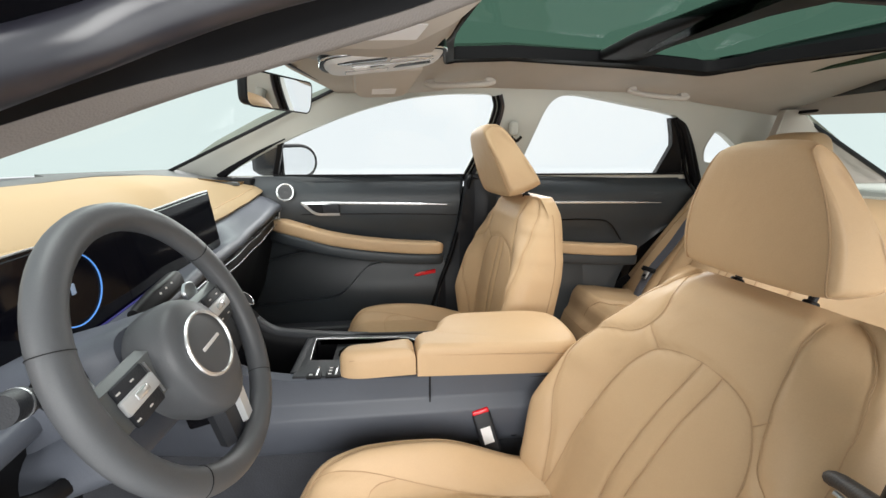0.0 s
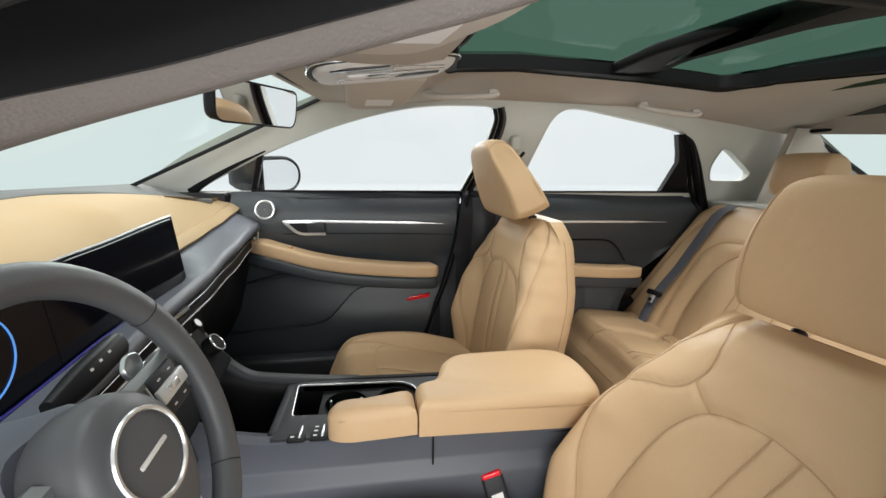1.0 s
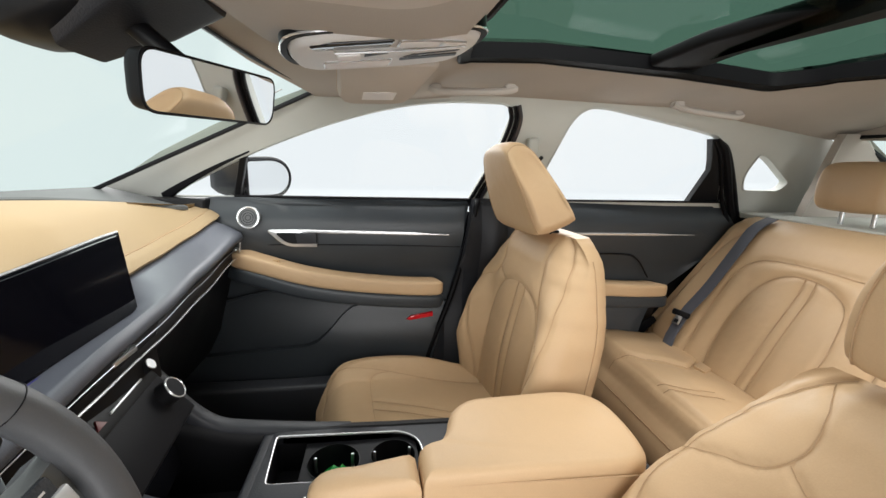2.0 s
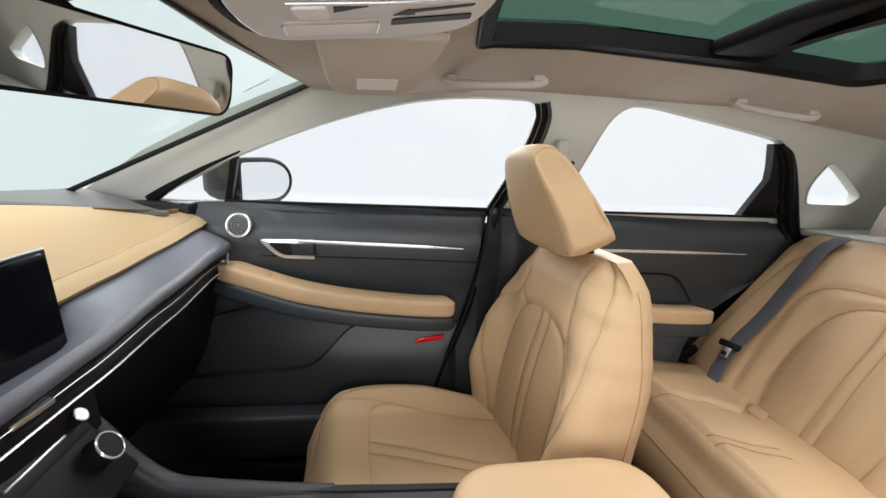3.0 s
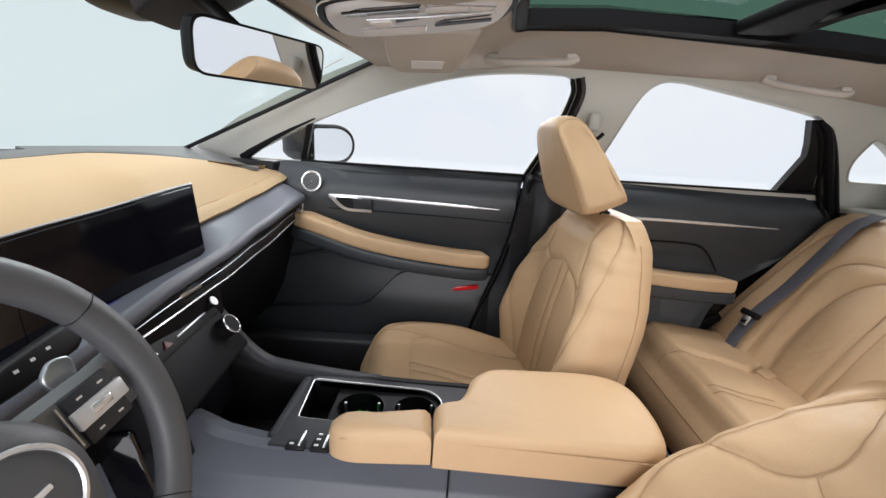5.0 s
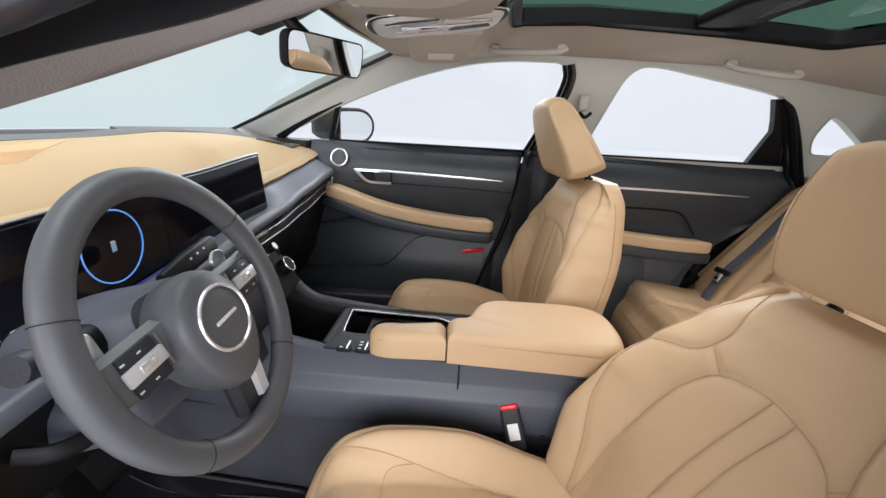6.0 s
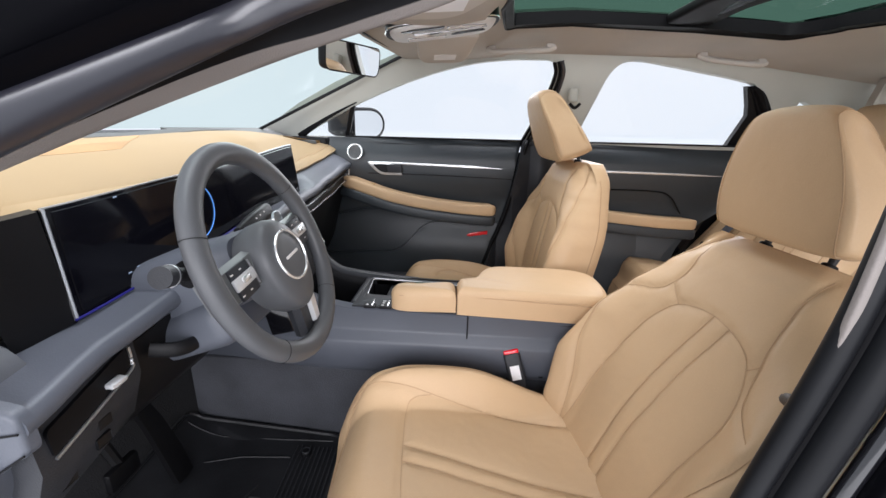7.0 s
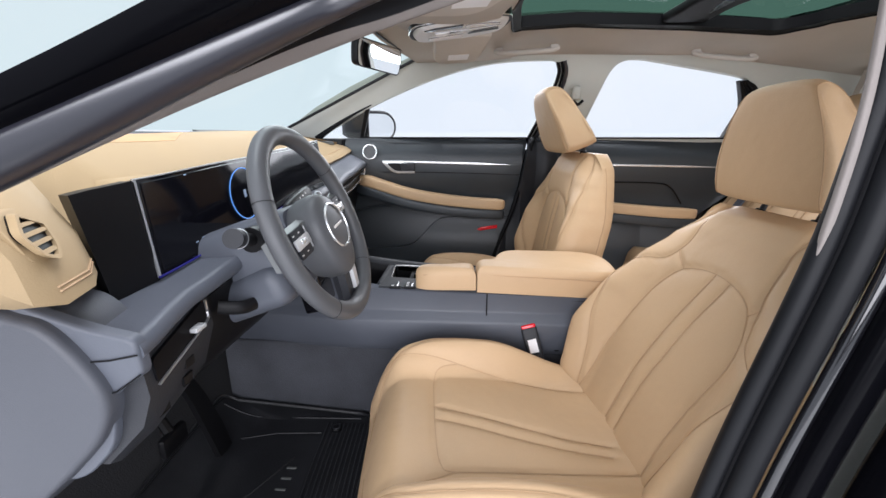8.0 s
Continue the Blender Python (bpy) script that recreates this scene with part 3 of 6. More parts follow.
# B pillar, lower dark cover
bp = thing("pillar_middle", (0.3, 1.66, 0.1), "dark plastic lower cover of the middle pillar", "pillar", kind="structure")
part("pillar_cover", sheet(round_poly([(0.274, 0.957), (0.264, 0.90), (0.216, 0.64), (0.13, 0.37), (0.11, 0.08), (0.47, 0.08), (0.47, 0.955)], [0, 0.05, 0.1, 0.1, 0, 0, 0]), [],
                           lambda u, v, s: (u, door_y(v) - 0.028 + 0.05 * s + 0.012 * math.cos(60 * (u - 0.3)), v), 0.03), CHAR, bp)
part("door_seal", sweep(spline([(0.292, 1.675, 0.955), (0.276, 1.655, 0.90), (0.214, 1.66, 0.64), (0.118, 1.642, 0.37), (0.10, 1.66, 0.10)], 8), circle(0.010, 8), (0, 1, 0)), RUBBER, bp)
sb = thing("front_belt_anchor", (0.44, 1.58, 1.15), "pale belt guide on the middle pillar", "seat belt")
part("anchor_cover", box(0.422, 0.458, 1.562, 1.60, 1.105, 1.160, 0.012, 3, None), TRIM, sb)
part("anchor_loop", tube(spline([(0.42, 1.545, 1.10), (0.44, 1.54, 1.085), (0.46, 1.545, 1.10)], 6), 0.006), BLACK, sb)

# ================= dashboard =================
dash = thing("dashboard", (-0.6, 0.9, 0.1), "dashboard with tan padded top, grey wing and black vent band", "dashboard")
DY = [0.10 + 0.0385 * i for i in range(41)]


def row(y, table):
    return [interp(y, [(t[0], t[k]) for t in table]) for k in range(1, len(table[0]))]


# along y: nose x, nose z of the grey wing; chrome x, z
WING = [(0.10, -0.445, 0.745), (0.125, -0.430, 0.740), (0.18, -0.382, 0.702), (0.30, -0.393, 0.722), (0.50, -0.395, 0.738), (0.70, -0.396, 0.768), (0.90, -0.400, 0.794), (1.05, -0.411, 0.797), (1.25, -0.428, 0.811), (1.54, -0.450, 0.828), (1.64, -0.459, 0.826)]
# tan edge where it meets the wing: x, z of its lower edge
EDGE = [(0.10, -0.47, 0.775), (0.33, -0.53, 0.80), (0.36, -0.545, 0.87), (1.00, -0.535, 0.872), (1.06, -0.490, 0.853), (1.20, -0.500, 0.859), (1.40, -0.515, 0.870), (1.60, -0.526, 0.887), (1.645, -0.531, 0.893)]
CHR = [(0.10, -0.41, 0.66), (0.60, -0.400, 0.732), (0.80, -0.404, 0.755), (1.05, -0.425, 0.752), (1.27, -0.443, 0.760), (1.54, -0.467, 0.777), (1.645, -0.475, 0.775)]


DISP = [(0.252, -0.500, 0.743, 0.889), (0.338, -0.486, 0.748, 0.896), (0.60, -0.474, 0.772, 0.912), (0.80, -0.468, 0.796, 0.927), (1.040, -0.462, 0.804, 0.946)]  # y, x, foot, top


def pad_section(y):
    ex, ez = row(y, EDGE)
    back = WS((y - 0.26) / 1.295 if 0.26 <= y <= 1.555 else (0.0 if y < 0.26 else 1.0), 0.985)
    k = sstep(1.22, 1.64, y)
    bx, bz = (back.x + 0.02) * (1 - k) + (ex - 0.115) * k, 0.955 + 0.02 * sstep(1.0, 1.4, y) * (1 - k) - 0.034 * k
    top = ez + 0.042 - 0.010 * k
    hump = 0.955 + 0.018 * sstep(0.5, 1.2, y) - 0.03 * sstep(0.4, 0.1, y) - 0.042 * k
    pts = [(ex - 0.05, ez - 0.03), (ex - 0.006, ez - 0.003), (ex, ez + 0.005), (ex - 0.010, ez + 0.014), (ex - 0.027, ez + 0.0235), (ex - 0.031, ez + 0.0225), (ex - 0.036, ez + 0.028), (ex - 0.065, top + 0.004), (ex - 0.10 + 0.02 * k, (top + hump) / 2 + 0.012 - 0.010 * k), (ex - 0.17 + 0.075 * k, hump), (bx * 0.55 + ex * 0.45, hump + 0.004), (bx + 0.05, bz + 0.004), (bx, bz), (bx, bz - 0.08), (ex - 0.10, ez - 0.08)]
    return [(x, y, z) for x, z in pts]


def pad_top(x, y):
    """Height of the padded top at a place."""
    sec = sorted((p[0], p[2]) for p in pad_section(y)[6:12])
    return float(np.interp(x, [p[0] for p in sec], [p[1] for p in sec]))


DEFG = mat("grey_defroster_plastic", (0.085, 0.09, 0.088), 0.7, spot=0.15)
pad = part("padded_top", rings([pad_section(y) for y in DY if y >= 0.21]), TANPAD, dash, "tan soft-touch padded dashboard top", sharp=60)
part("stitching", tube([(row(y, EDGE)[0] - 0.0305, y, row(y, EDGE)[1] + 0.0238) for y in DY if 1.07 < y < 1.63], 0.0013, 5), SEAM, pad)
DEF = [pad_section(y) for y in DY if 0.24 < y < 1.60]
part("defroster_strip", rings([[(s[11][0] + a, s[11][1], s[11][2] + b) for a, b in ((-0.050, -0.006), (-0.050, 0.009), (0.012, 0.008), (0.020, 0.003), (0.020, -0.006))] for s in DEF]), DEFG, dash, "dark grey strip along the foot of the windscreen")
for i in range(16):
    part("speaker_rib", tube([(-0.655 - 0.007 * i, 0.40 + 0.012 * i + 0.03 * j, pad_top(-0.655 - 0.007 * i, 0.40 + 0.012 * i + 0.03 * j) + 0.0006) for j in range(10)], 0.0014, 5), PIPE, pad)


CORNER = [(y, pad_section(y)[12], WS(min(1.0, (y - 0.26) / 1.295), 0.99)) for y in [1.20 + 0.037 * i for i in range(12)] + [1.643]]
part("dash_corner", rings([[(p[0] + 0.03, y, p[2] - 0.03), (p[0] + 0.008 + 0.046 * sstep(1.18, 1.34, y) * (1 - sstep(1.45, 1.64, y)), y, p[2] + 0.002), (p[0] + 0.004, y, p[2] + 0.009), (0.5 * (p[0] + w.x), y, 0.5 * (p[2] + 0.990)), (w.x - 0.01, y, 0.982), (w.x - 0.01, y, 0.90)] for y, p, w in CORNER]), DEFG, dash, "dark grey corner of the dashboard below the pillar")
# Added black box closes a see-through gap and stands for its shade.
part("corner_filler", box(-0.82, -0.565, 1.625, 1.70, 0.84, 0.949, 0.012, 3), BLACK, dash, "black box added for the dark gap between dashboard and door")


def wing_section(y):
    ex, ez = row(y, EDGE)
    nx, nz = row(y, WING)
    f = 1.0
    if y < 1.11:
        f = sstep(1.035, 1.105, y)
        dx, dz = row(y, DISP)[:2]
        ex, ez = (dx - 0.012) * (1 - f) + ex * f, (dz - 0.001) * (1 - f) + ez * f
    kx, kz = nx - 0.010, nz + 0.0255
    top = [(ex - 0.006 + (kx - ex + 0.006) * t + 0.001 * f * math.sin(math.pi * t), ez - 0.004 + (kz - ez + 0.004) * t + 0.002 * f * math.sin(math.pi * t) - 0.010 * (1 - f) * sstep(0.45, 0.2, y) * math.sin(math.pi * t)) for t in (0, 0.2, 0.4, 0.6, 0.8, 0.93)]
    pts = [(ex - 0.06, ez - 0.02), *top, (kx, kz), (nx - 0.005, nz + 0.022), (nx - 0.001, nz + 0.014), (nx, nz + 0.006), (nx - 0.004, nz), (nx - 0.018, nz - 0.006), (nx - 0.05, nz - 0.010), (ex - 0.08, nz - 0.02)]
    return [(x, y, z) for x, z in pts]


part("dash_wing", rings([wing_section(y) for y in [0.182] + [y for y in DY if 0.19 < y < 1.59] + [1.600, 1.606]]), GREY, dash, "grey soft plastic wing below the padded top", sharp=50)
VY = [y for y in DY if 0.58 < y < 1.59] + [1.602]
part("vent_band", rings([[(x, y, z) for x, z in ((row(y, WING)[0] - 0.02, row(y, WING)[1] - 0.013), (row(y, WING)[0] - 0.032, row(y, WING)[1] - 0.03), (row(y, CHR)[0] - 0.012, row(y, CHR)[1] + 0.006), (row(y, CHR)[0] - 0.010, row(y, CHR)[1] - 0.014), (row(y, CHR)[0] - 0.10, row(y, CHR)[1] - 0.02), (row(y, WING)[0] - 0.10, row(y, WING)[1] - 0.02))] for y in VY]), BLACK, dash, "black vent band")
part("chrome_line", tube([(row(y, CHR)[0], y, row(y, CHR)[1]) for y in VY], 0.0020, 6), CHROME, dash, "bright chrome line")
part("vent_end", tube([(row(1.602, CHR)[0], 1.602, row(1.602, CHR)[1]), (row(1.602, CHR)[0] + 0.004, 1.603, row(1.602, CHR)[1] + 0.018), (row(1.602, WING)[0] - 0.010, 1.603, row(1.602, WING)[1] - 0.006)], 0.0030, 8), CHROME, dash, "chrome end of the vent band")
MIDL = [(0.5 * (row(y, CHR)[0] + row(y, WING)[0]) - 0.014, y, 0.5 * (row(y, CHR)[1] + row(y, WING)[1]) - 0.004) for y in VY]
part("chrome_line", tube(MIDL, 0.0009, 6), SILVER, dash, "thin chrome line across the vents")
for dz in (-0.012, 0.012):
    part("vent_slat", tube([(x - 0.008, y, z + dz) for x, y, z in MIDL], 0.0016, 5), CHAR, dash)
for yv in (0.965, 1.60):
    i = min(range(len(VY)), key=lambda k: abs(VY[k] - yv))
    p = Vector(MIDL[i])
    part("vent_slider", box(p.x - 0.006, p.x + 0.003, p.y - 0.030 if yv < 1.5 else p.y - 0.010, p.y + 0.030 if yv < 1.5 else p.y + 0.012, p.z - 0.004, p.z + 0.004, 0.002, 2, None), SILVER, dash)
# lower dash and glove box
LY = [y for y in DY if y > 1.0]
# Near-black lid: the footwell's shadow is put into its colour.
part("glove_box", rings([[(x, y, z) for x, z in ((row(y, CHR)[0] - 0.014, row(y, CHR)[1] - 0.012), (row(y, CHR)[0] - 0.03, row(y, CHR)[1] - 0.05), (-0.56, 0.52), (-0.60, 0.44), (-0.75, 0.40), (-0.80, 0.70))] for y in LY]), BLACK, dash, "glove box lid in near-black that stands for shadow", sharp=45)
part("trim_line", tube([(-0.565, y, 0.517) for y in LY], 0.003, 6), CHAR, dash)
CY = [y for y in DY if 0.21 < y < 1.08]
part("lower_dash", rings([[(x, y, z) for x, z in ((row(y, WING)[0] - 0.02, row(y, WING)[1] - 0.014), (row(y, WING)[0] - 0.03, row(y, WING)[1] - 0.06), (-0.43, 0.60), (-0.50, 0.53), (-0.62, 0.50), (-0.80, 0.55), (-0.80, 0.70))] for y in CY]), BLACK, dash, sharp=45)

# curved display: one long bezel with two screens
disp = thing("curved_display", (-0.5, 0.7, 0.77), "long black curved display standing on the dashboard", "display")


def disp_pt(y, v, d):
    x, z0, z1 = row(y, DISP)
    n = Vector((0.978, 0.02, 0.2))
    return Vector((x + 0.010 - 0.022 * v, y + 0.012 * v, z0 + (z1 - z0) * v)) + n * d


def disp_slab(y0, y1, v0, v1, d0, d1, n=14):
    loops = []
    for i in range(n + 1):
        y = y0 + (y1 - y0) * i / n
        loops.append([disp_pt(y, v, d) for v, d in ((v0, d0), (v0, d1 - 0.002), (v0 + 0.012, d1), (v1 - 0.012, d1), (v1, d1 - 0.002), (v1, d0))])
    return rings(loops)


part("bezel", disp_slab(0.338, 1.046, 0.0, 1.0, -0.016, 0.0), SCREEN, disp)
part("screen", disp_slab(0.350, 0.7045, 0.035, 0.965, -0.004, 0.0016), SCREEN, disp, "dark instrument screen")
part("screen", disp_slab(0.7055, 1.038, 0.035, 0.965, -0.004, 0.0016), SCREEN, disp, "dark centre screen")
part("display_back", disp_slab(0.70, 1.056, 0.0, 0.93, -0.050, -0.0165), CHAR, disp, "dark grey housing behind the centre screen")
part("bezel_edge", tube([disp_pt(0.338, v / 8, 0.002) for v in range(9)], 0.0028, 6), SILVER, disp, "thin silver edge of the instrument hood")
part("bezel_edge", tube([disp_pt(0.338 + 0.0354 * i, 1.0, -0.002) for i in range(21)], 0.0018, 6), SILVER, disp)
part("hood_side", rings([[Vector(p) + Vector(o) for p, o in ((lo, (0, 0, 0)), (hi, (0, 0, 0)), (hi, (-0.045, 0.03, -0.004)), (lo, (-0.045, 0.03, 0)))] for lo, hi in (((-0.490, 0.268, 0.736), (-0.500, 0.250, 0.887)), ((-0.487, 0.290, 0.737), (-0.496, 0.275, 0.8905)), ((-0.480, 0.325, 0.742), (-0.489, 0.320, 0.8945)), ((-0.476, 0.340, 0.744), (-0.487, 0.336, 0.896)))]), BLACK, disp, "matt black side of the instrument hood")
part("gauge_ring", sweep([disp_pt(0.600 + 0.052 * math.cos(a), 0.50 + 0.37 * math.sin(a), 0.0030) for a in [2 * math.pi * i / 40 for i in range(40)]], circle(0.0011, 5), (1, 0, 0), closed=True), BLUE, disp, "thin blue glowing ring")
part("gauge_icon", disp_slab(0.5965, 0.6035, 0.44, 0.56, 0.0, 0.0030, 2), ICON, disp)
for y, v in ((0.43, 0.15), (0.447, 0.17), (0.44, 0.93)):
    part("display_mark", disp_slab(y, y + 0.006, v, v + 0.03, 0.0, 0.0024, 2), ICON, disp)


def strip_pt(y):
    x, z0, _ = row(y, DISP)
    return (x + 0.014, y, z0 + 0.002)


part("ambient_strip", tube([strip_pt(0.335 + 0.025 * i) for i in range(27)], 0.0018, 6), AMBIENT, disp, "blue ambient light strip")

# tan end block with air vent at the driver's side
vent = part("end_block", rings([[(x, y, z) for x, z in o] for y, o in (
    (0.112, [(-0.47, 0.82), (-0.418, 0.80), (-0.428, 0.845), (-0.47, 0.895), (-0.60, 0.92), (-0.60, 0.82)]),
    (0.135, [(-0.47, 0.785), (-0.408, 0.793), (-0.425, 0.848), (-0.50, 0.915), (-0.62, 0.945), (-0.62, 0.79)]),
    (0.20, [(-0.49, 0.78), (-0.44, 0.788), (-0.455, 0.845), (-0.52, 0.915), (-0.64, 0.95), (-0.64, 0.78)]),
    (0.255, [(-0.525, 0.775), (-0.490, 0.785), (-0.505, 0.84), (-0.55, 0.905), (-0.66, 0.95), (-0.66, 0.78)]))]), TANPAD, dash, "tan padded end of the dashboard", sharp=60)
for k in (0.26, 0.34):
    part("stitching", tube([Vector(a).lerp(Vector(b), k) + Vector((0.0006, 0, 0)) for a, b in (((-0.408, 0.135, 0.793), (-0.425, 0.135, 0.848)), ((-0.44, 0.20, 0.788), (-0.455, 0.20, 0.845)), ((-0.490, 0.255, 0.785), (-0.505, 0.255, 0.84)))], 0.0012, 5), SEAM, vent)
frame_v = part("air_vent", prism(rrect(0.052, 0.062, 0.014), lambda u, v, d: (-0.446 + d - 0.6 * v - 0.5 * u, 0.150 + u, 0.862 + v * 0.8), -0.03, -0.004, 0.003), TANPAD, dash, "tan air vent")
VO = round_poly([(-0.020, 0.004), (-0.004, 0.024), (0.021, 0.008), (0.012, -0.016), (0.0, -0.026), (-0.014, -0.018)], 0.006)
part("vent_rim", outline_band([(u * 1.22, v * 1.22) for u, v in VO], 0.004, lambda u, v, d: (-0.446 + d - 0.6 * v - 0.5 * u, 0.150 + u, 0.862 + v * 0.8), 0.0, 0.010), TANPAD, frame_v)
part("vent_opening", prism([(u * 1.12, v * 1.12) for u, v in VO], lambda u, v, d: (-0.446 + d - 0.6 * v - 0.5 * u, 0.150 + u, 0.862 + v * 0.8), -0.02, 0.0050), RUBBER, frame_v)
for k in range(4):
    part("vent_fin", prism(rrect((0.026, 0.038, 0.040, 0.026)[k], 0.0035, 0.001), lambda u, v, d, k=k: (-0.446 + d - 0.6 * (v - 0.019 + 0.011 * k) - 0.5 * u, 0.150 + u, 0.862 + (v - 0.019 + 0.011 * k) * 0.8), 0.0, 0.0088), TANPAD, frame_v)
# grey end cap with its seam, lower switch panel and side vent
part("wing_end", prism(round_poly([(-0.56, 0.79), (-0.50, 0.762), (-0.441, 0.742), (-0.386, 0.731), (-0.384, 0.684), (-0.43, 0.655), (-0.44, 0.58), (-0.50, 0.52), (-0.60, 0.52)], [0, 0.02, 0.03, 0.012, 0.01, 0.02, 0.03, 0.03, 0]), lambda u, v, d: (u, d, v), 0.192, 0.176, 0.006), GREY, dash)
part("wing_seam", tube([(-0.455, 0.1745, 0.700), (-0.42, 0.1745, 0.704), (-0.385, 0.1750, 0.712)], 0.0012, 5), BLACK, dash)
part("wing_seam", tube([(-0.440, 0.1745, 0.655), (-0.42, 0.1745, 0.662), (-0.386, 0.1750, 0.686)], 0.0012, 5), BLACK, dash)
cap = part("end_cap", prism(spline([(-0.62, 0.80), (-0.53, 0.765), (-0.483, 0.750), (-0.447, 0.708), (-0.425, 0.656), (-0.440, 0.607), (-0.477, 0.563), (-0.537, 0.506), (-0.64, 0.42), (-0.80, 0.36), (-0.80, 0.78)], 4, True), lambda u, v, d: (u, d + 0.05 * max(0, -0.56 - u), v), 0.26, 0.160, 0.010), CAPG, dash, "grey rounded cap on the dashboard end, darkened for shade")
part("knee_panel", rings([[(x, y, z) for x, z in o] for y, o in (
    (0.188, [(-0.396, 0.698), (-0.392, 0.645), (-0.41, 0.60), (-0.47, 0.54), (-0.52, 0.54), (-0.50, 0.69)]),
    (0.205, [(-0.397, 0.701), (-0.393, 0.635), (-0.41, 0.585), (-0.47, 0.53), (-0.52, 0.53), (-0.50, 0.69)]),
    (0.345, [(-0.410, 0.724), (-0.406, 0.668), (-0.43, 0.60), (-0.48, 0.55), (-0.52, 0.55), (-0.50, 0.70)]))]), CHAR, dash, "dark knee panel below the wing")
part("side_vent", prism(round_poly([(0.202, 0.690), (0.326, 0.718), (0.330, 0.686), (0.204, 0.655)], 0.006), lambda u, v, d: (-0.3975 - 0.093 * (u - 0.2) + d, u, v), -0.004, 0.0065), RUBBER, dash)
part("side_vent_tab", box(-0.402, -0.388, 0.282, 0.306, 0.684, 0.691, 0.002, 2), SPOKEC, dash)
part("side_vent_frame", tube(spline([(-0.3905, 0.204, 0.654), (-0.3960, 0.27, 0.670), (-0.4015, 0.325, 0.684), (-0.4030, 0.331, 0.694), (-0.4030, 0.330, 0.716)], 6), 0.0022, 6), SILVER, dash)
for dy, dz in ((0.212, 0.634), (0.262, 0.646), (0.212, 0.606), (0.262, 0.618)):
    part("panel_switch", box(-0.402 - 0.1 * (0.66 - dz), -0.3935 - 0.35 * (0.66 - dz), dy, dy + 0.020, dz - 0.008, dz + 0.006, 0.001, 2), BLACK, dash)

# centre stack: audio keys, knobs, climate panel
stack = thing("centre_stack", (-0.42, 0.9, 0.5), "black centre control stack with two silver knobs", "control panel")
PANEL = mat("dark_satin_panel", (0.010, 0.0102, 0.0118), 0.42, spot=0.15, spec=0.08)
SM = pose(-0.415, 0.905, 0.690, 0, 52, YAW)  # panel plane: local x down-rear, y across, z out
part("audio_panel", box(-0.055, 0.088, -0.150, 0.136, -0.06, 0.0, 0.006, 3, SM), PANEL, stack, "smooth dark grey panel")
part("key_field", box(-0.047, 0.0, -0.142, 0.128, -0.01, 0.0012, 0.002, 2, SM), BLACK, stack)
for k, y0 in enumerate((-0.135, -0.090, -0.005)):
    part("key_bar", box(-0.019, -0.0155, y0, y0 + (0.030 if k < 2 else 0.098), 0.0, 0.0040, 0.001, 2, SM), SILVER, stack)
part("hazard_key", prism([(-0.026, -0.033), (-0.013, -0.045), (-0.013, -0.021)], lambda u, v, d: SM @ Vector((u, v, d)), 0.0, 0.0035, 0.001), mat("dull_red_key", (0.16, 0.03, 0.03), 0.4), stack)
for k in range(4):
    part("key_mark", box(-0.030, -0.0285, 0.012 + 0.022 * k, 0.019 + 0.022 * k, 0.0, 0.0022, 0, 1, SM), WHITEP, stack)


def knob(cx, cy, r, h, name):
    k = part(name, rings([[SM @ Vector((cx + rr * math.cos(a), cy + rr * math.sin(a), zz)) for a in [2 * math.pi * i / 28 for i in range(28)]] for rr, zz in ((r * 1.06, -0.002), (r * 1.02, h * 0.5), (r, h * 0.8), (r * 0.97, h))]), BLACK, stack, "round control knob with bright rim")
    part("knob_rim", sweep([SM @ Vector((cx + r * math.cos(a), cy + r * math.sin(a), h)) for a in [2 * math.pi * i / 28 for i in range(28)]], circle(r * 0.09, 6), (0, 0, 1), closed=True), CHROME, k)
    part("knob_face", prism([(r * 0.93 * math.cos(2 * math.pi * i / 24), r * 0.93 * math.sin(2 * math.pi * i / 24)) for i in range(24)], lambda u, v, d: SM @ Vector((cx + u, cy + v, h + d)), -0.002, 0.001), SPOKEC if r < 0.012 else PANEL, k)


knob(-0.025, 0.116, 0.0098, 0.018, "small_knob")
knob(0.031, 0.102, 0.0198, 0.022, "large_knob")
SM2 = pose(-0.400, 0.893, 0.585, 0, 78, YAW)
part("climate_panel", box(-0.055, 0.075, -0.145, 0.135, -0.06, 0.0, 0.006, 3, SM2), GLOSS, stack, "gloss black climate panel")
for k in range(6):
    part("climate_key", box(-0.018, -0.008, -0.125 + 0.04 * k, -0.103 + 0.04 * k, 0.0, 0.0016, 0, 1, SM2), mat("dim_key_grey", (0.045, 0.065, 0.08), 0.4) if k == 0 else bpy.data.materials["dim_key_grey"], stack)

# ================= centre console =================
console = thing("centre_console", (0.0, 0.95, 0.1), "dark grey centre console with chrome-framed cup holders", "console")


def cons_top(x):
    return interp(x, [(-0.62, 0.62), (-0.46, 0.60), (-0.40, 0.585), (-0.33, 0.558), (-0.25, 0.545), (0.0, 0.538), (0.45, 0.530)])


CX = [-0.70 + 0.03 * i for i in range(40)]


def cons_l(x):
    return 0.846 + 0.03 * sstep(-0.3, -0.7, x)


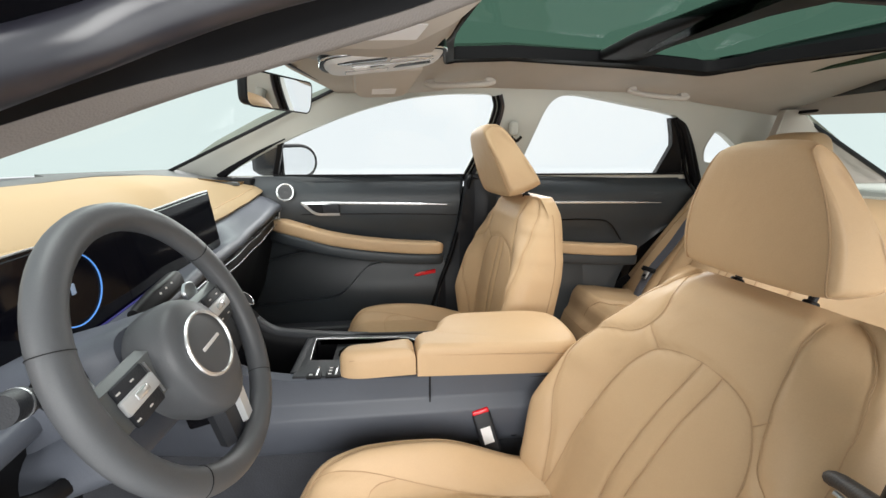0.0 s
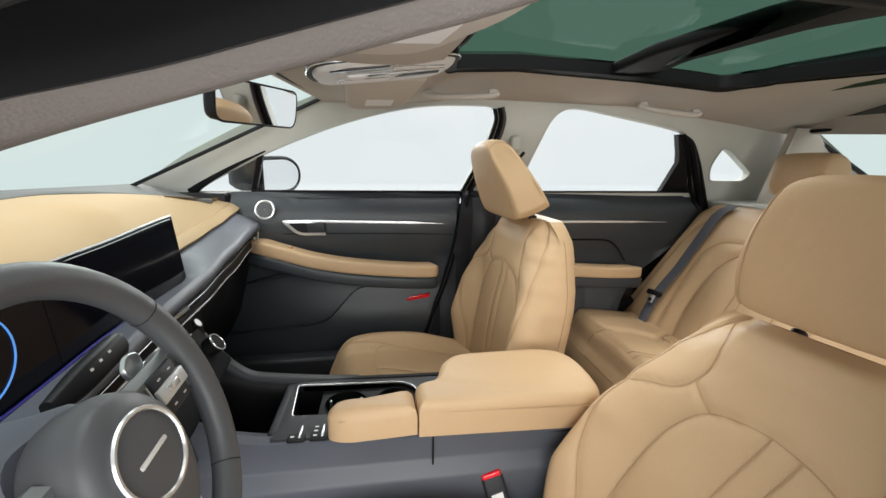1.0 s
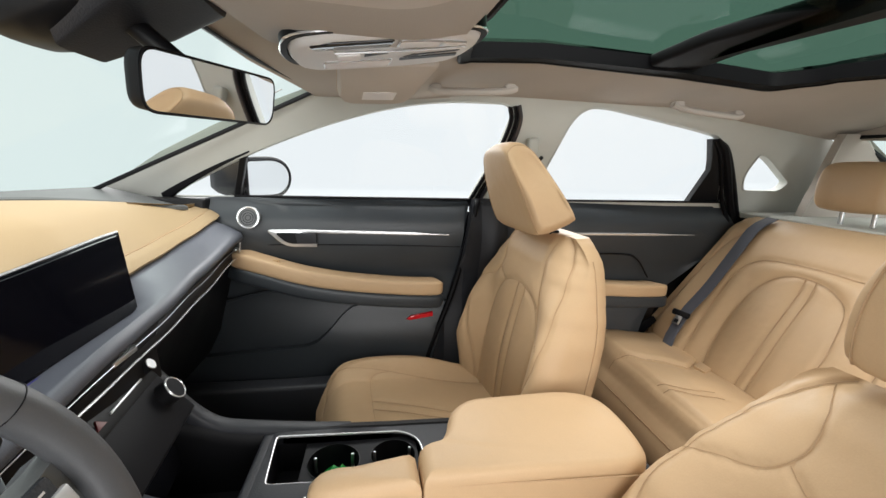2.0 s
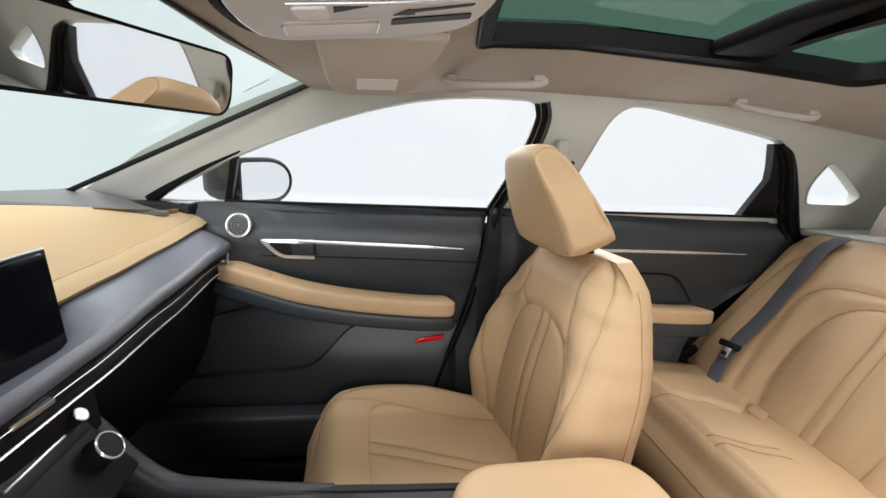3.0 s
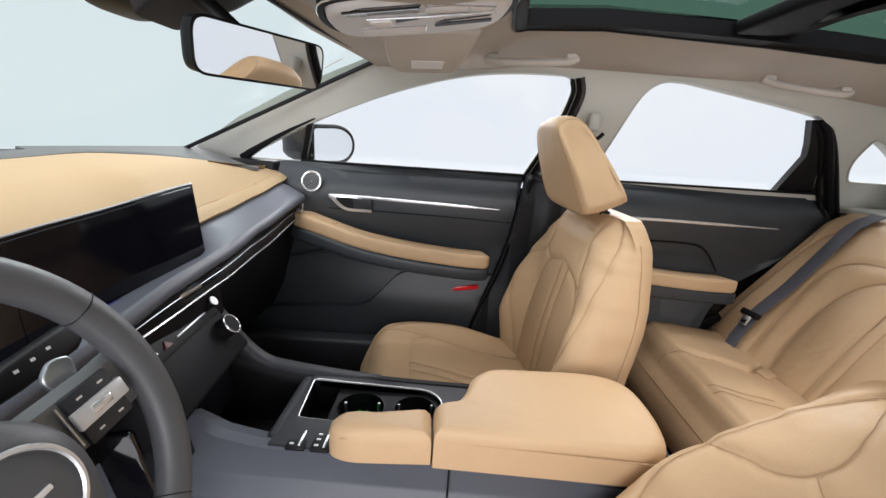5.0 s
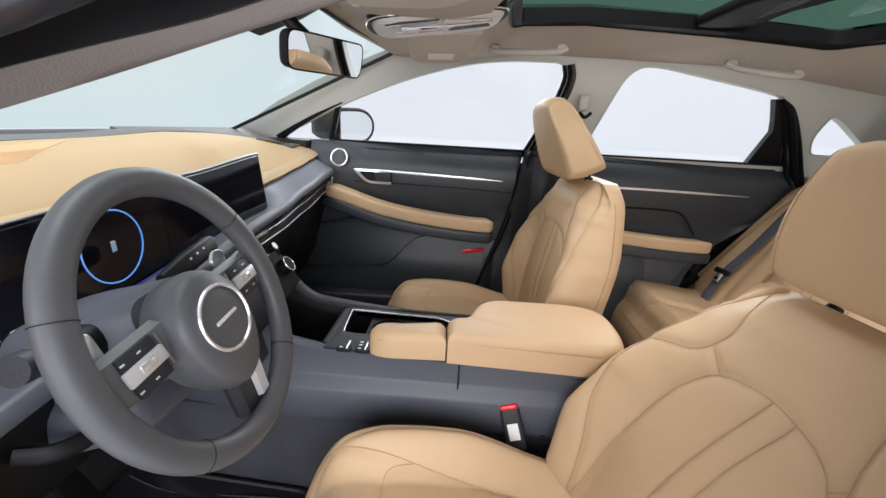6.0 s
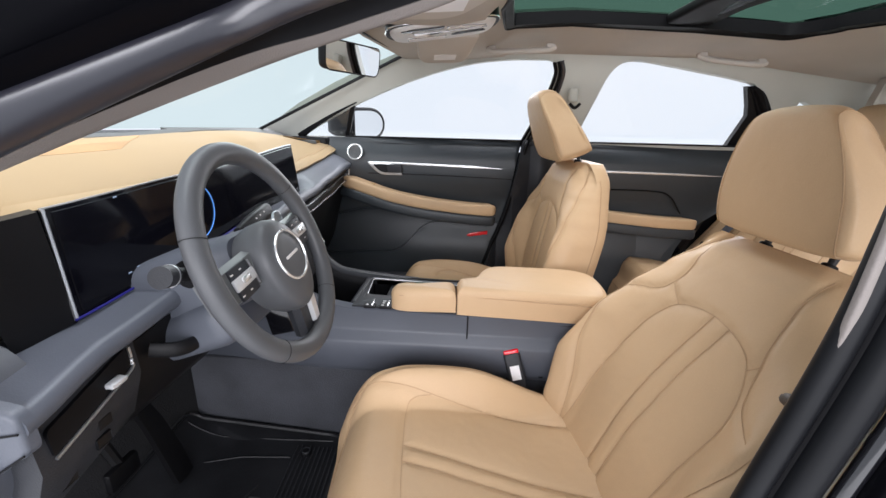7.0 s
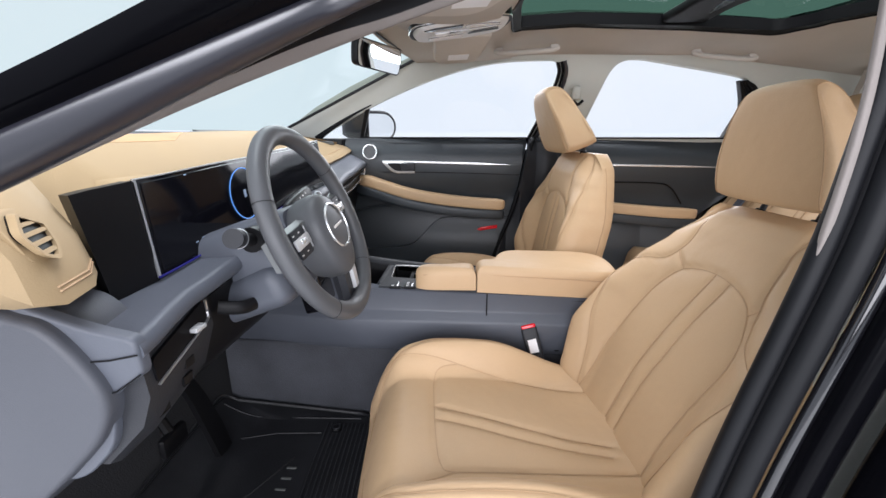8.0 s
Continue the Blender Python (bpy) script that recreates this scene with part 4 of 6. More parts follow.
CUP = round_poly([(-0.226, 0.914), (-0.236, 1.038), (0.005, 1.038), (0.04, 1.010), (0.045, 0.922), (-0.03, 0.912)], [0.01, 0.012, 0.02, 0.03, 0.02, 0.02])
part("storage_floor", box(-0.62, -0.24, 0.87, 1.07, 0.40, 0.43, 0.004), BLACK, console, "black open storage tray")
part("storage_step", box(-0.262, -0.240, 0.865, 1.062, 0.41, 0.548, 0.006), CHAR, console)
part("console_top", sheet([(-0.252, 0.850), (0.46, 0.846), (0.46, 1.068), (-0.252, 1.078)], [CUP], lambda u, v, s: (u, v, cons_top(u) - 0.02 * s + 0.006 * (sstep(0.03, 0.0, abs(v - 0.96) - 0.085))), 0.035), CHAR, console)
for sgn, nm in ((0, "left_side"), (1, "right_side")):
    loops = []
    for x in CX:
        zt = cons_top(x)
        if sgn == 0:
            y = cons_l(x)
            loops.append([(x, y + 0.012, zt + 0.002), (x, y, zt - 0.008), (x, y + 0.004, 0.478), (x, y + 0.001, 0.470), (x, y - 0.016, 0.452), (x, y - 0.019, 0.444), (x, y - 0.014, 0.37), (x, y + 0.004, 0.345), (x, y + 0.05, 0.345), (x, y + 0.05, zt - 0.02)])
        else:
            y = 1.078
            loops.append([(x, y - 0.030, zt - 0.004), (x, y - 0.020, zt + 0.006), (x, y - 0.006, zt + 0.004), (x, y, zt - 0.01), (x, y + 0.004, 0.40), (x, y - 0.01, 0.09), (x, y - 0.04, 0.09), (x, y - 0.034, zt - 0.03)])
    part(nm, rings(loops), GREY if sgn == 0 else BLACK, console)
part("carpet_side", box(-0.75, 0.46, 0.862, 0.90, 0.09, 0.352, 0.006), CARPETG, console, "carpeted lower side in the lighter, lit carpet colour")
part("panel_joint", box(0.0565, 0.0595, 0.8425, 0.85, 0.35, 0.533, 0), BLACK, console)
part("footwell_rail", sweep(spline([(-0.10, 1.066, 0.530), (-0.19, 1.066, 0.537), (-0.296, 1.066, 0.549), (-0.356, 1.066, 0.562), (-0.404, 1.064, 0.603), (-0.446, 1.060, 0.664), (-0.475, 1.055, 0.70)], 8), rrect(0.030, 0.034, 0.012), (0, 1, 0)), CHAR, console, "charcoal rail sweeping down from the stack")
part("chrome_frame", sweep([(u, v, cons_top(u) + 0.003) for u, v in CUP], rrect(0.0042, 0.005, 0.0014), closed=True), CHROME, console, "bright chrome frame round the cup holders")
part("tray_wall", rings([[(u, v, cons_top(u) - k) for u, v in CUP] for k in (0.0, 0.03, 0.075)], (False, True)), BLACK, console)
CUPS = ((-0.122, 0.976, 0.047), (-0.014, 0.982, 0.042))
part("tray_deck", sheet([(-0.178, 0.920), (-0.178, 1.032), (0.03, 1.032), (0.036, 0.925)], [[(cx + r * math.cos(a), cy + r * math.sin(a)) for a in [2 * math.pi * i / 28 for i in range(28)]] for cx, cy, r in CUPS], lambda u, v, s: (u, v, 0.532 - 0.02 * s), 0.03), PANEL, console)
for cx, cy, cr in CUPS:
    c = part("cup_holder", rings([[(cx + r * math.cos(a), cy + r * math.sin(a), z) for a in [2 * math.pi * i / 28 for i in range(28)]] for r, z in ((cr + 0.001, 0.5335), (cr - 0.001, 0.534), (cr - 0.004, 0.50), (cr - 0.007, 0.462))], (False, True)), BLACK, console)
    for a in (0.6, 2.7, 4.7):
        part("cup_clip", box(cx + 0.039 * math.cos(a) - 0.003, cx + 0.039 * math.cos(a) + 0.003, cy + 0.037 * math.sin(a) - 0.003, cy + 0.037 * math.sin(a) + 0.003, 0.50, 0.531, 0.002, 2), SILVER, c)
for k in range(2):
    x0, y0 = -0.221 + 0.042 * k, 0.842
    b = part("console_key", box(x0, x0 + 0.034, y0, y0 + 0.046, 0.540, 0.5475, 0.003, 2), BLACK, console)
    part("key_bar", box(x0 + 0.021, x0 + 0.0255, y0 + 0.005, y0 + 0.041, 0.546, 0.5495, 0.001, 2), CHROME, b)
    for y in (y0 + 0.008, y0 + 0.022, y0 + 0.034):
        part("key_mark", box(x0 + 0.006, x0 + 0.013, y, y + 0.0035, 0.547, 0.5482, 0, 1), PAPER, b)
wrap = thing("cup_wrap", (-0.107, 0.945, 0.50), "crumpled green plastic wrap in the cup holder", "plastic wrap")
rw = random.Random(5)
part("wrap", rings([[(-0.110 + r * (1 + 0.35 * rw.uniform(-1, 1)) * math.cos(a), 0.940 + r * (1 + 0.35 * rw.uniform(-1, 1)) * math.sin(a), z + 0.008 * rw.uniform(-1, 1)) for a in [2 * math.pi * i / 12 for i in range(12)]] for r, z in ((0.018, 0.468), (0.024, 0.50), (0.022, 0.53), (0.010, 0.545))]), GREEN, wrap, sharp=20)

ARM_F = round_poly([(-0.146, 0.832), (-0.140, 0.862), (-0.10, 0.879), (0.022, 0.892), (0.026, 0.830), (-0.11, 0.818)], [0.02, 0.02, 0.03, 0.002, 0.002, 0.025])
ARM_R = round_poly([(0.029, 0.830), (0.025, 0.893), (0.058, 0.905), (0.080, 0.945), (0.092, 1.000), (0.135, 1.040), (0.36, 1.058), (0.425, 1.03), (0.435, 0.93), (0.415, 0.838)], [0.002, 0.002, 0.03, 0.05, 0.05, 0.04, 0.06, 0.05, 0.1, 0.04])


def cushion_block(outline, z0, z1, bev, tilt=0.0):
    return prism(outline, lambda u, v, d: (u, v, d + tilt * (u - 0.1)), z0, z1, bev)


af = part("armrest_front", cushion_block(ARM_F, 0.545, 0.608, 0.024, -0.02), TAN, console, "tan leather armrest section")
ar = part("armrest_rear", cushion_block(ARM_R, 0.538, 0.614, 0.022, -0.04), TAN, console, "tan leather armrest section")
part("stitching", tube([(x, 0.832 + 0.0, 0.590 - 0.04 * (x - 0.1)) for x in [0.035 + 0.04 * i for i in range(10)]], 0.0013, 5), SEAM, ar)
part("stitching", tube([(x, 0.822 + 0.08 * (x + 0.11) , 0.592) for x in [-0.12 + 0.02 * i for i in range(8)]], 0.0013, 5), SEAM, af)
bk = thing("seat_buckle", (0.19, 0.83, 0.36), "grey seat-belt buckle with red button and white label", "buckle")
BM = Matrix.Translation((0.188, 0.822, 0.398)) @ pose(0, 0, 0, -14, -16, 0)
bb = part("buckle_body", box(-0.022, 0.022, -0.014, 0.014, -0.055, 0.045, 0.007, 3, BM), CHAR, bk)
part("red_button", box(-0.020, 0.020, -0.012, 0.010, 0.036, 0.052, 0.004, 3, BM), RED, bb, "red release button")
part("buckle_label", box(-0.012, 0.012, -0.0155, -0.012, -0.028, 0.010, 0, 1, BM), PAPER, bb, "white paper label")
part("buckle_stalk", tube([BM @ Vector(p) for p in ((0, 0, -0.05), (0.006, 0.004, -0.075), (0.03, 0.01, -0.11))], 0.012), BLACK, bk)
part("console_bolt", prism(circle(0.011, 16), lambda u, v, d: (0.262 + u, 0.842 + d, 0.372 + v), 0.006, -0.008, 0.003), BLACK, console)

# ================= seats =================
HW = [(-0.06, 0.225), (0.05, 0.250), (0.20, 0.280), (0.30, 0.278), (0.36, 0.270), (0.42, 0.255), (0.46, 0.243), (0.50, 0.231), (0.53, 0.220), (0.555, 0.208), (0.575, 0.195), (0.59, 0.182), (0.605, 0.160)]
CEN = [(-0.06, -0.015), (0.05, -0.040), (0.20, -0.036), (0.45, -0.020), (0.53, -0.006), (0.575, 0.012), (0.605, 0.040)]
BOL = [(-0.06, -0.02), (0.08, -0.085), (0.20, -0.100), (0.33, -0.072), (0.42, -0.036), (0.50, 0.004), (0.56, 0.038), (0.605, 0.070)]
REAR = [(-0.06, 0.045), (0.1, 0.065), (0.25, 0.092), (0.42, 0.120), (0.55, 0.122), (0.605, 0.108)]


def back_front(u, lz):
    """Front of the backrest in its own upright frame; u runs -1..1 across."""
    w, c, b = interp(lz, HW), interp(lz, CEN), interp(lz, BOL)
    a = abs(u)
    x = c + (b - c) * sstep(0.50, 0.86, a) + 0.055 * max(0, (a - 0.86) / 0.14) ** 2
    m = interp(lz, REAR) - 0.03 - 0.03 * a
    return Vector((-0.012 * math.log(math.exp(-x / 0.012) + math.exp(-m / 0.012)), w * u, lz))


def cush_top(u, lx, out=0):
    """Top of the seat cushion; u runs -1..1 across."""
    nose = max(0, (-0.455 - lx) / 0.105)
    base = 0.072 + 0.038 * sstep(0.0, -0.36, lx) - 0.14 * min(1, nose) ** 2.4
    wid = 0.256 - 0.016 * sstep(-0.44, -0.56, lx)
    a = abs(u)
    up = (0.034 if u * out > 0 else 0.062) * sstep(0.02, -0.25, lx) * (1 - 0.65 * sstep(-0.38, -0.55, lx)) + 0.012
    z = base + up * sstep(0.58, 0.84, a) - 0.055 * max(0, (a - 0.86) / 0.14) ** 2
    return Vector((lx, wid * u, z))


HRE = [(-0.150, 0.72), (-0.1485, 0.80), (-0.145, 0.865), (-0.139, 0.915), (-0.1365, 0.932), (-0.1335, 0.930), (-0.129, 0.956), (-0.118, 0.981), (-0.098, 1.0), (-0.05, 1.012)]  # rounding towards the ends


def hr_w(h):
    """The headrest narrows to its rounded top."""
    return 1.0 - 0.52 * max(0, (h - 0.635) / 0.177) ** 2


def creases(pts, lines, deep=0.0042, wide=0.0045, puff=0.0055, reach=0.026):
    """How far each point of a padded face sinks towards the sewn lines that hold it down."""
    P = np.array(pts)
    best = np.full(len(P), 9.0)
    for ln in lines:
        L = np.array(ln)
        for a, b in zip(L[:-1], L[1:]):
            d = b - a
            t = np.clip(((P - a) @ d) / max(d @ d, 1e-12), 0, 1)
            best = np.minimum(best, np.linalg.norm(P - a - t[:, None] * d, axis=1))
    return deep * np.exp(-(best / wide) ** 2) + puff * np.exp(-best / reach)


def smooth(pts, n=6):
    return [(p.x, p.y) for p in spline([(*q, 0) for q in pts], n)]


BACK_SEAMS = [smooth(p) for p in (
    [(0.66, 0.02), (0.60, 0.09), (0.565, 0.17), (0.54, 0.24), (0.50, 0.325), (0.445, 0.385), (0.33, 0.431), (0.16, 0.450), (-0.05, 0.456), (-0.23, 0.450), (-0.37, 0.438), (-0.46, 0.418), (-0.515, 0.38), (-0.545, 0.33), (-0.51, 0.265), (-0.475, 0.20), (-0.475, 0.13), (-0.53, 0.04)],
    [(0.12, 0.03), (0.13, 0.11), (0.125, 0.19), (0.10, 0.265), (0.045, 0.36), (-0.05, 0.455)],
    [(-0.05, 0.03), (-0.03, 0.11), (-0.03, 0.19), (-0.06, 0.255), (-0.105, 0.35), (-0.215, 0.449)],
    [(0.97, 0.395), (0.88, 0.409), (0.74, 0.427), (0.61, 0.440), (0.515, 0.466), (0.49, 0.506), (0.58, 0.550), (0.80, 0.585)],
    [(0.49, 0.468), (0.40, 0.453), (0.30, 0.438)],
    [(-0.60, 0.585), (-0.54, 0.55), (-0.525, 0.495), (-0.535, 0.435), (-0.555, 0.390), (-0.60, 0.362), (-0.80, 0.344)],
    [(-0.475, 0.414), (-0.545, 0.432)],
)]
EDGE_SEAM = smooth([(0.64, 0.03), (0.66, 0.10), (0.70, 0.19), (0.80, 0.265), (0.875, 0.34), (0.888, 0.40), (0.89, 0.45), (0.885, 0.49), (0.87, 0.53), (0.84, 0.57), (0.79, 0.60)])
CUSH_SEAMS = [smooth(p) for p in (
    [(0.50, 0.03), (0.545, -0.10), (0.605, -0.20), (0.66, -0.29), (0.71, -0.365), (0.76, -0.44), (0.82, -0.51), (0.86, -0.55)],
    [(0.685, -0.335), (0.67, -0.375), (0.60, -0.392), (0.30, -0.396), (-0.20, -0.396), (-0.46, -0.390), (-0.545, -0.365), (-0.545, -0.25), (-0.51, -0.12), (-0.49, 0.03)],
    [(-0.545, -0.365), (-0.62, -0.42), (-0.70, -0.50), (-0.74, -0.55)],
    [(0.18, -0.394), (0.06, -0.31), (-0.04, -0.23), (-0.13, -0.14), (-0.22, -0.03)],
    [(0.02, -0.395), (-0.08, -0.32), (-0.18, -0.24), (-0.26, -0.15), (-0.33, -0.04)],
)]
SKIRT = smooth([(0.88, -0.02), (0.87, -0.20), (0.865, -0.36), (0.84, -0.45), (0.76, -0.515), (0.55, -0.538), (0.2, -0.545)])


def seat(hinge, recline, hr, label, group, out, tall=1.0):
    m = pose(hinge[0], hinge[1], 0.12, 0, 0, YAW)
    s = thing("car_seat", m, label, "car seat", group)
    up = hinge[2] - 0.12
    R = Matrix.Translation((0, 0, up)) @ pose(0, 0, 0, 0, recline, 0)
    C = Matrix.Translation((0, 0, up))
    NU = 92
    U = [-1 + 2 * i / NU for i in range(NU + 1)]
    flip = lambda ln: [(-u, v) for u, v in ln]
    # cushion
    X = [-0.56, -0.558, -0.554, -0.548, -0.54] + [-0.532 + 0.0078 * i for i in range(75)]
    lines = CUSH_SEAMS + [SKIRT, flip(SKIRT)]
    flat = [[(cush_top(u, x, out).y, x) for u, x in ln] for ln in lines]
    sink = creases([(cush_top(u, x, out).y, x) for x in X for u in U], flat).reshape(len(X), len(U))
    loops = []
    for i, lx in enumerate(X):
        top = [C @ (cush_top(u, lx, out) - Vector((0, 0, sink[i][j]))) for j, u in enumerate(U)]
        e = cush_top(out, lx, out)
        e = Vector((e.x, abs(e.y), e.z))
        zb = -0.13 + 0.05 * sstep(-0.45, -0.56, lx)
        low = [C @ Vector((lx, y, z)) for y, z in ((e.y + 0.006, max(zb + 0.01, e.z - 0.04)), (e.y, zb), (0.1, zb - 0.01), (-0.1, zb - 0.01), (-e.y, zb), (-e.y - 0.006, max(zb + 0.01, e.z - 0.04)))]
        loops.append(top + low)
    cu = part("cushion", rings(loops), TAN, s, local=True, sharp=70)
    for ln in lines:
        part("seam", tube([C @ (cush_top(u, x, out) - Vector((0, 0, 0.0066))) for u, x in ln], 0.0007, 5), SEAM, cu, local=True)
    # backrest
    Z = [-0.06 + 0.0085 * i for i in range(66)] + [0.498 + 0.0062 * i for i in range(13)] + [0.578, 0.584, 0.589, 0.594, 0.598, 0.602, 0.605]
    lines = BACK_SEAMS + [EDGE_SEAM, flip(EDGE_SEAM)]
    flat = [[(back_front(u, z).y, z) for u, z in ln] for ln in lines]
    sink = creases([(back_front(u, z).y, z) for z in Z for u in U], flat).reshape(len(Z), len(U))
    loops = []
    for i, lz in enumerate(Z):
        w, rear = interp(lz, HW), interp(lz, REAR)
        fr = [R @ (back_front(u, lz) + Vector((sink[i][j], 0, 0))) for j, u in enumerate(U)]
        bk_ = [R @ Vector((x, y, lz)) for x, y in ((rear - 0.05, w * 1.0), (rear - 0.015, w * 0.96), (rear, w * 0.82), (rear + 0.006, 0), (rear, -w * 0.82), (rear - 0.015, -w * 0.96), (rear - 0.05, -w * 1.0))]
        loops.append(fr + bk_)
    ba = part("backrest", rings(loops), TAN, s, local=True, sharp=70)
    for ln in lines:
        part("seam", tube([R @ (back_front(u, z) + Vector((0.0066, 0, 0))) for u, z in ln], 0.0007, 5, (0.3, 0.9, 0.1)), SEAM, ba, local=True)
    for k in (-1, 1):
        part("seam", tube([R @ Vector((interp(z, REAR) - 0.046, k * (interp(z, HW) + 0.0006), z)) for z in [0.0 + 0.02 * i for i in range(29)]], 0.0012, 5), SEAM, ba, local=True)
    # headrest
    prof = spline([(-0.012, 0.612), (-0.052, 0.690), (-0.088, 0.775), (-0.080, 0.800), (-0.052, 0.812), (-0.018, 0.800), (0.032, 0.735), (0.092, 0.655), (0.088, 0.637), (0.040, 0.615), (0.010, 0.606)], 6, True)
    cx, cz = 0.0, 0.70
    wy = hr[2] / 0.15
    loops = []
    for y, k in HRE + [(0, 1.015)] + [(-y, k) for y, k in HRE[::-1]]:
        loops.append([R @ Vector((hr[0] + cx + (p.x - cx) * k, y * wy * hr_w(p.y), hr[1] + cz + (p.y - cz) * k * tall)) for p in prof])
    he = part("headrest", rings(loops), TAN, s, local=True, sharp=70)
    for k in (-1, 1):
        part("seam", tube([R @ Vector((hr[0] + cx + (p.x - cx) * 0.942, k * 0.1345 * wy * hr_w(p.y), hr[1] + cz + (p.y - cz) * 0.942 * tall)) for p in prof], 0.0014, 5, (0.2, 1, 0.1), True), SEAM, he, local=True)
        part("headrest_post", tube([R @ Vector((hr[0] * 0.6 + 0.066, k * 0.062, z)) for z in (0.55, 0.60, 0.66)], 0.006, 10, (1, 0, 0)), CHAR, s, local=True)
        part("post_sleeve", prism(circle(0.013, 16, 0.010), lambda u, v, d, k=k: R @ Vector((hr[0] * 0.6 + 0.066 + u, k * 0.062 + v, d)), 0.595, 0.612, 0.004), BLACK, s, local=True)
    # base and side shields
    part("seat_base", box(-0.42, 0.10, -0.20, 0.20, 0.0, up - 0.115, 0.02, 3), BLACK, s, local=True)
    for k in (-1, 1):
        part("side_shield", prism(round_poly([(-0.36, up - 0.13), (0.10, up - 0.13), (0.12, up + 0.01), (0.02, up + 0.03), (-0.20, up - 0.05)], 0.03), lambda u, v, d, k=k: (u, k * d, v), 0.236, 0.262, 0.008), CHAR, s, "dark plastic side shield", local=True)
    return s


seat((0.33, 0.552, 0.27), 22, (0.0, 0.008, 0.132), "tan leather driver's seat with stitched insert, reclined", "front seats", -1)
seat((0.335, 1.365, 0.30), 2.5, (-0.028, 0.006, 0.140), "tan leather passenger seat with stitched insert, upright", "front seats", 1, 1.08)

# ---- rear bench ----
bench = thing("rear_bench", (1.0, 1.0, 0.10), "tan leather rear bench seat with stitched panels", "car seat")


def bench_y(i, n, y0=0.24, y1=1.765):
    return y0 + (y1 - y0) * i / n


BOLSTER = [(0.02, 1.528), (0.20, 1.461), (0.40, 1.412), (0.56, 1.383), (0.66, 1.390), (0.75, 1.413), (0.98, 1.475)]


def rcush(t, y):
    """Rear cushion top: t 0 at the front lip, 1 at the crease."""
    e = sstep(0, 0.06, y - 0.24) * sstep(0, 0.08, 1.765 - y)
    z = interp(t, [(0, 0.36), (0.06, 0.425), (0.14, 0.448), (0.4, 0.448), (1.0, 0.415)]) - 0.03 * (1 - e)
    z += 0.012 * sstep(-0.010, 0.014, y - interp(t, BOLSTER)) * sstep(0.0, 0.12, t)
    return Vector((0.775 + 0.305 * t - 0.02 * e + 0.04 * (1 - e), y, z + 0.012 * math.sin(math.pi * t) * math.cos(9 * (y - 1.35))))


def rback(t, y):
    """Rear backrest face: t 0 at the crease, 1 at the top."""
    bol = 0.018 * (1 - sstep(0.13, 0.20, abs(y - 1.345))) * sstep(0.75, 0.55, t)
    e = 1 - sstep(0, 0.05, 1.76 - y)
    if y > 1.55:
        y = 1.55 + (y - 1.55) * (0.235 - 0.12 * t - 0.045 * (1 - sstep(0, 0.07, t))) / 0.215
    roll = 0.05 * max(0, (t - 0.86) / 0.14) ** 2
    return Vector((1.035 + 0.275 * t + bol + roll + 0.018 * e, y, 0.415 + 0.505 * t - 0.012 * max(0, (t - 0.86) / 0.14) ** 2))


RB_SEAMS = [smooth(p) for p in (
    [(0.0, 1.452), (0.12, 1.468), (0.30, 1.474), (0.44, 1.466), (0.56, 1.446), (0.65, 1.40), (0.69, 1.335), (0.67, 1.25), (0.58, 1.185), (0.44, 1.160), (0.28, 1.152), (0.0, 1.17)],
    [(0.0, 1.323), (0.35, 1.325), (0.69, 1.318)], [(0.0, 1.286), (0.35, 1.290), (0.69, 1.286)],
    [(0.0, 1.533), (0.12, 1.542), (0.30, 1.548), (0.55, 1.542), (0.66, 1.525), (0.72, 1.485), (0.745, 1.43), (0.755, 1.30), (0.745, 1.18)],
    [(0.0, 1.700), (0.06, 1.722), (0.20, 1.735), (0.45, 1.725), (0.62, 1.715), (0.78, 1.690), (0.90, 1.620)],
    [(0.0, 1.05), (0.3, 1.04), (0.6, 1.05), (0.745, 1.10)],
)]
RC_SEAMS = [smooth(p) for p in (
    [(0.10, 1.312), (0.17, 1.290), (0.34, 1.255), (0.54, 1.245)], [(0.09, 1.279), (0.16, 1.267), (0.33, 1.231), (0.56, 1.216)],
    BOLSTER,
    [(0.10, 1.04), (0.5, 1.06), (0.98, 1.10)],
)]
NY = 130
BY = [bench_y(i, NY) for i in range(NY + 1)]
CT = [0, 0.02, 0.04, 0.06, 0.08, 0.10, 0.125] + [0.15 + 0.85 * i / 34 for i in range(35)]
BT = [0.86 * i / 56 for i in range(57)] + [0.88, 0.90, 0.93, 0.96, 0.98, 1.0]
sink = creases([(0.31 * t, y) for y in BY for t in CT], [[(0.31 * t, y) for t, y in ln] for ln in RC_SEAMS], 0.004, 0.006, 0.006, 0.035).reshape(len(BY), len(CT))
loops = []
for i, y in enumerate(BY):
    f = [rcush(t, y) - Vector((0, 0, sink[i][j])) for j, t in enumerate(CT)]
    loops.append(f + [Vector((1.10, y, 0.36)), Vector((1.10, y, 0.20)), Vector((0.735, y, 0.20)), Vector((0.720, y, 0.25)), Vector((0.724, y, 0.30)), Vector((0.733, y, 0.325)), Vector((0.736, y, 0.331)), Vector((0.738, y, 0.340))])
rc = part("bench_cushion", rings(loops), TAN, bench, sharp=70)
sink = creases([(0.57 * t, y) for y in BY for t in BT], [[(0.57 * t, y) for t, y in ln] for ln in RB_SEAMS], 0.005, 0.006, 0.009, 0.035).reshape(len(BY), len(BT))
loops = []
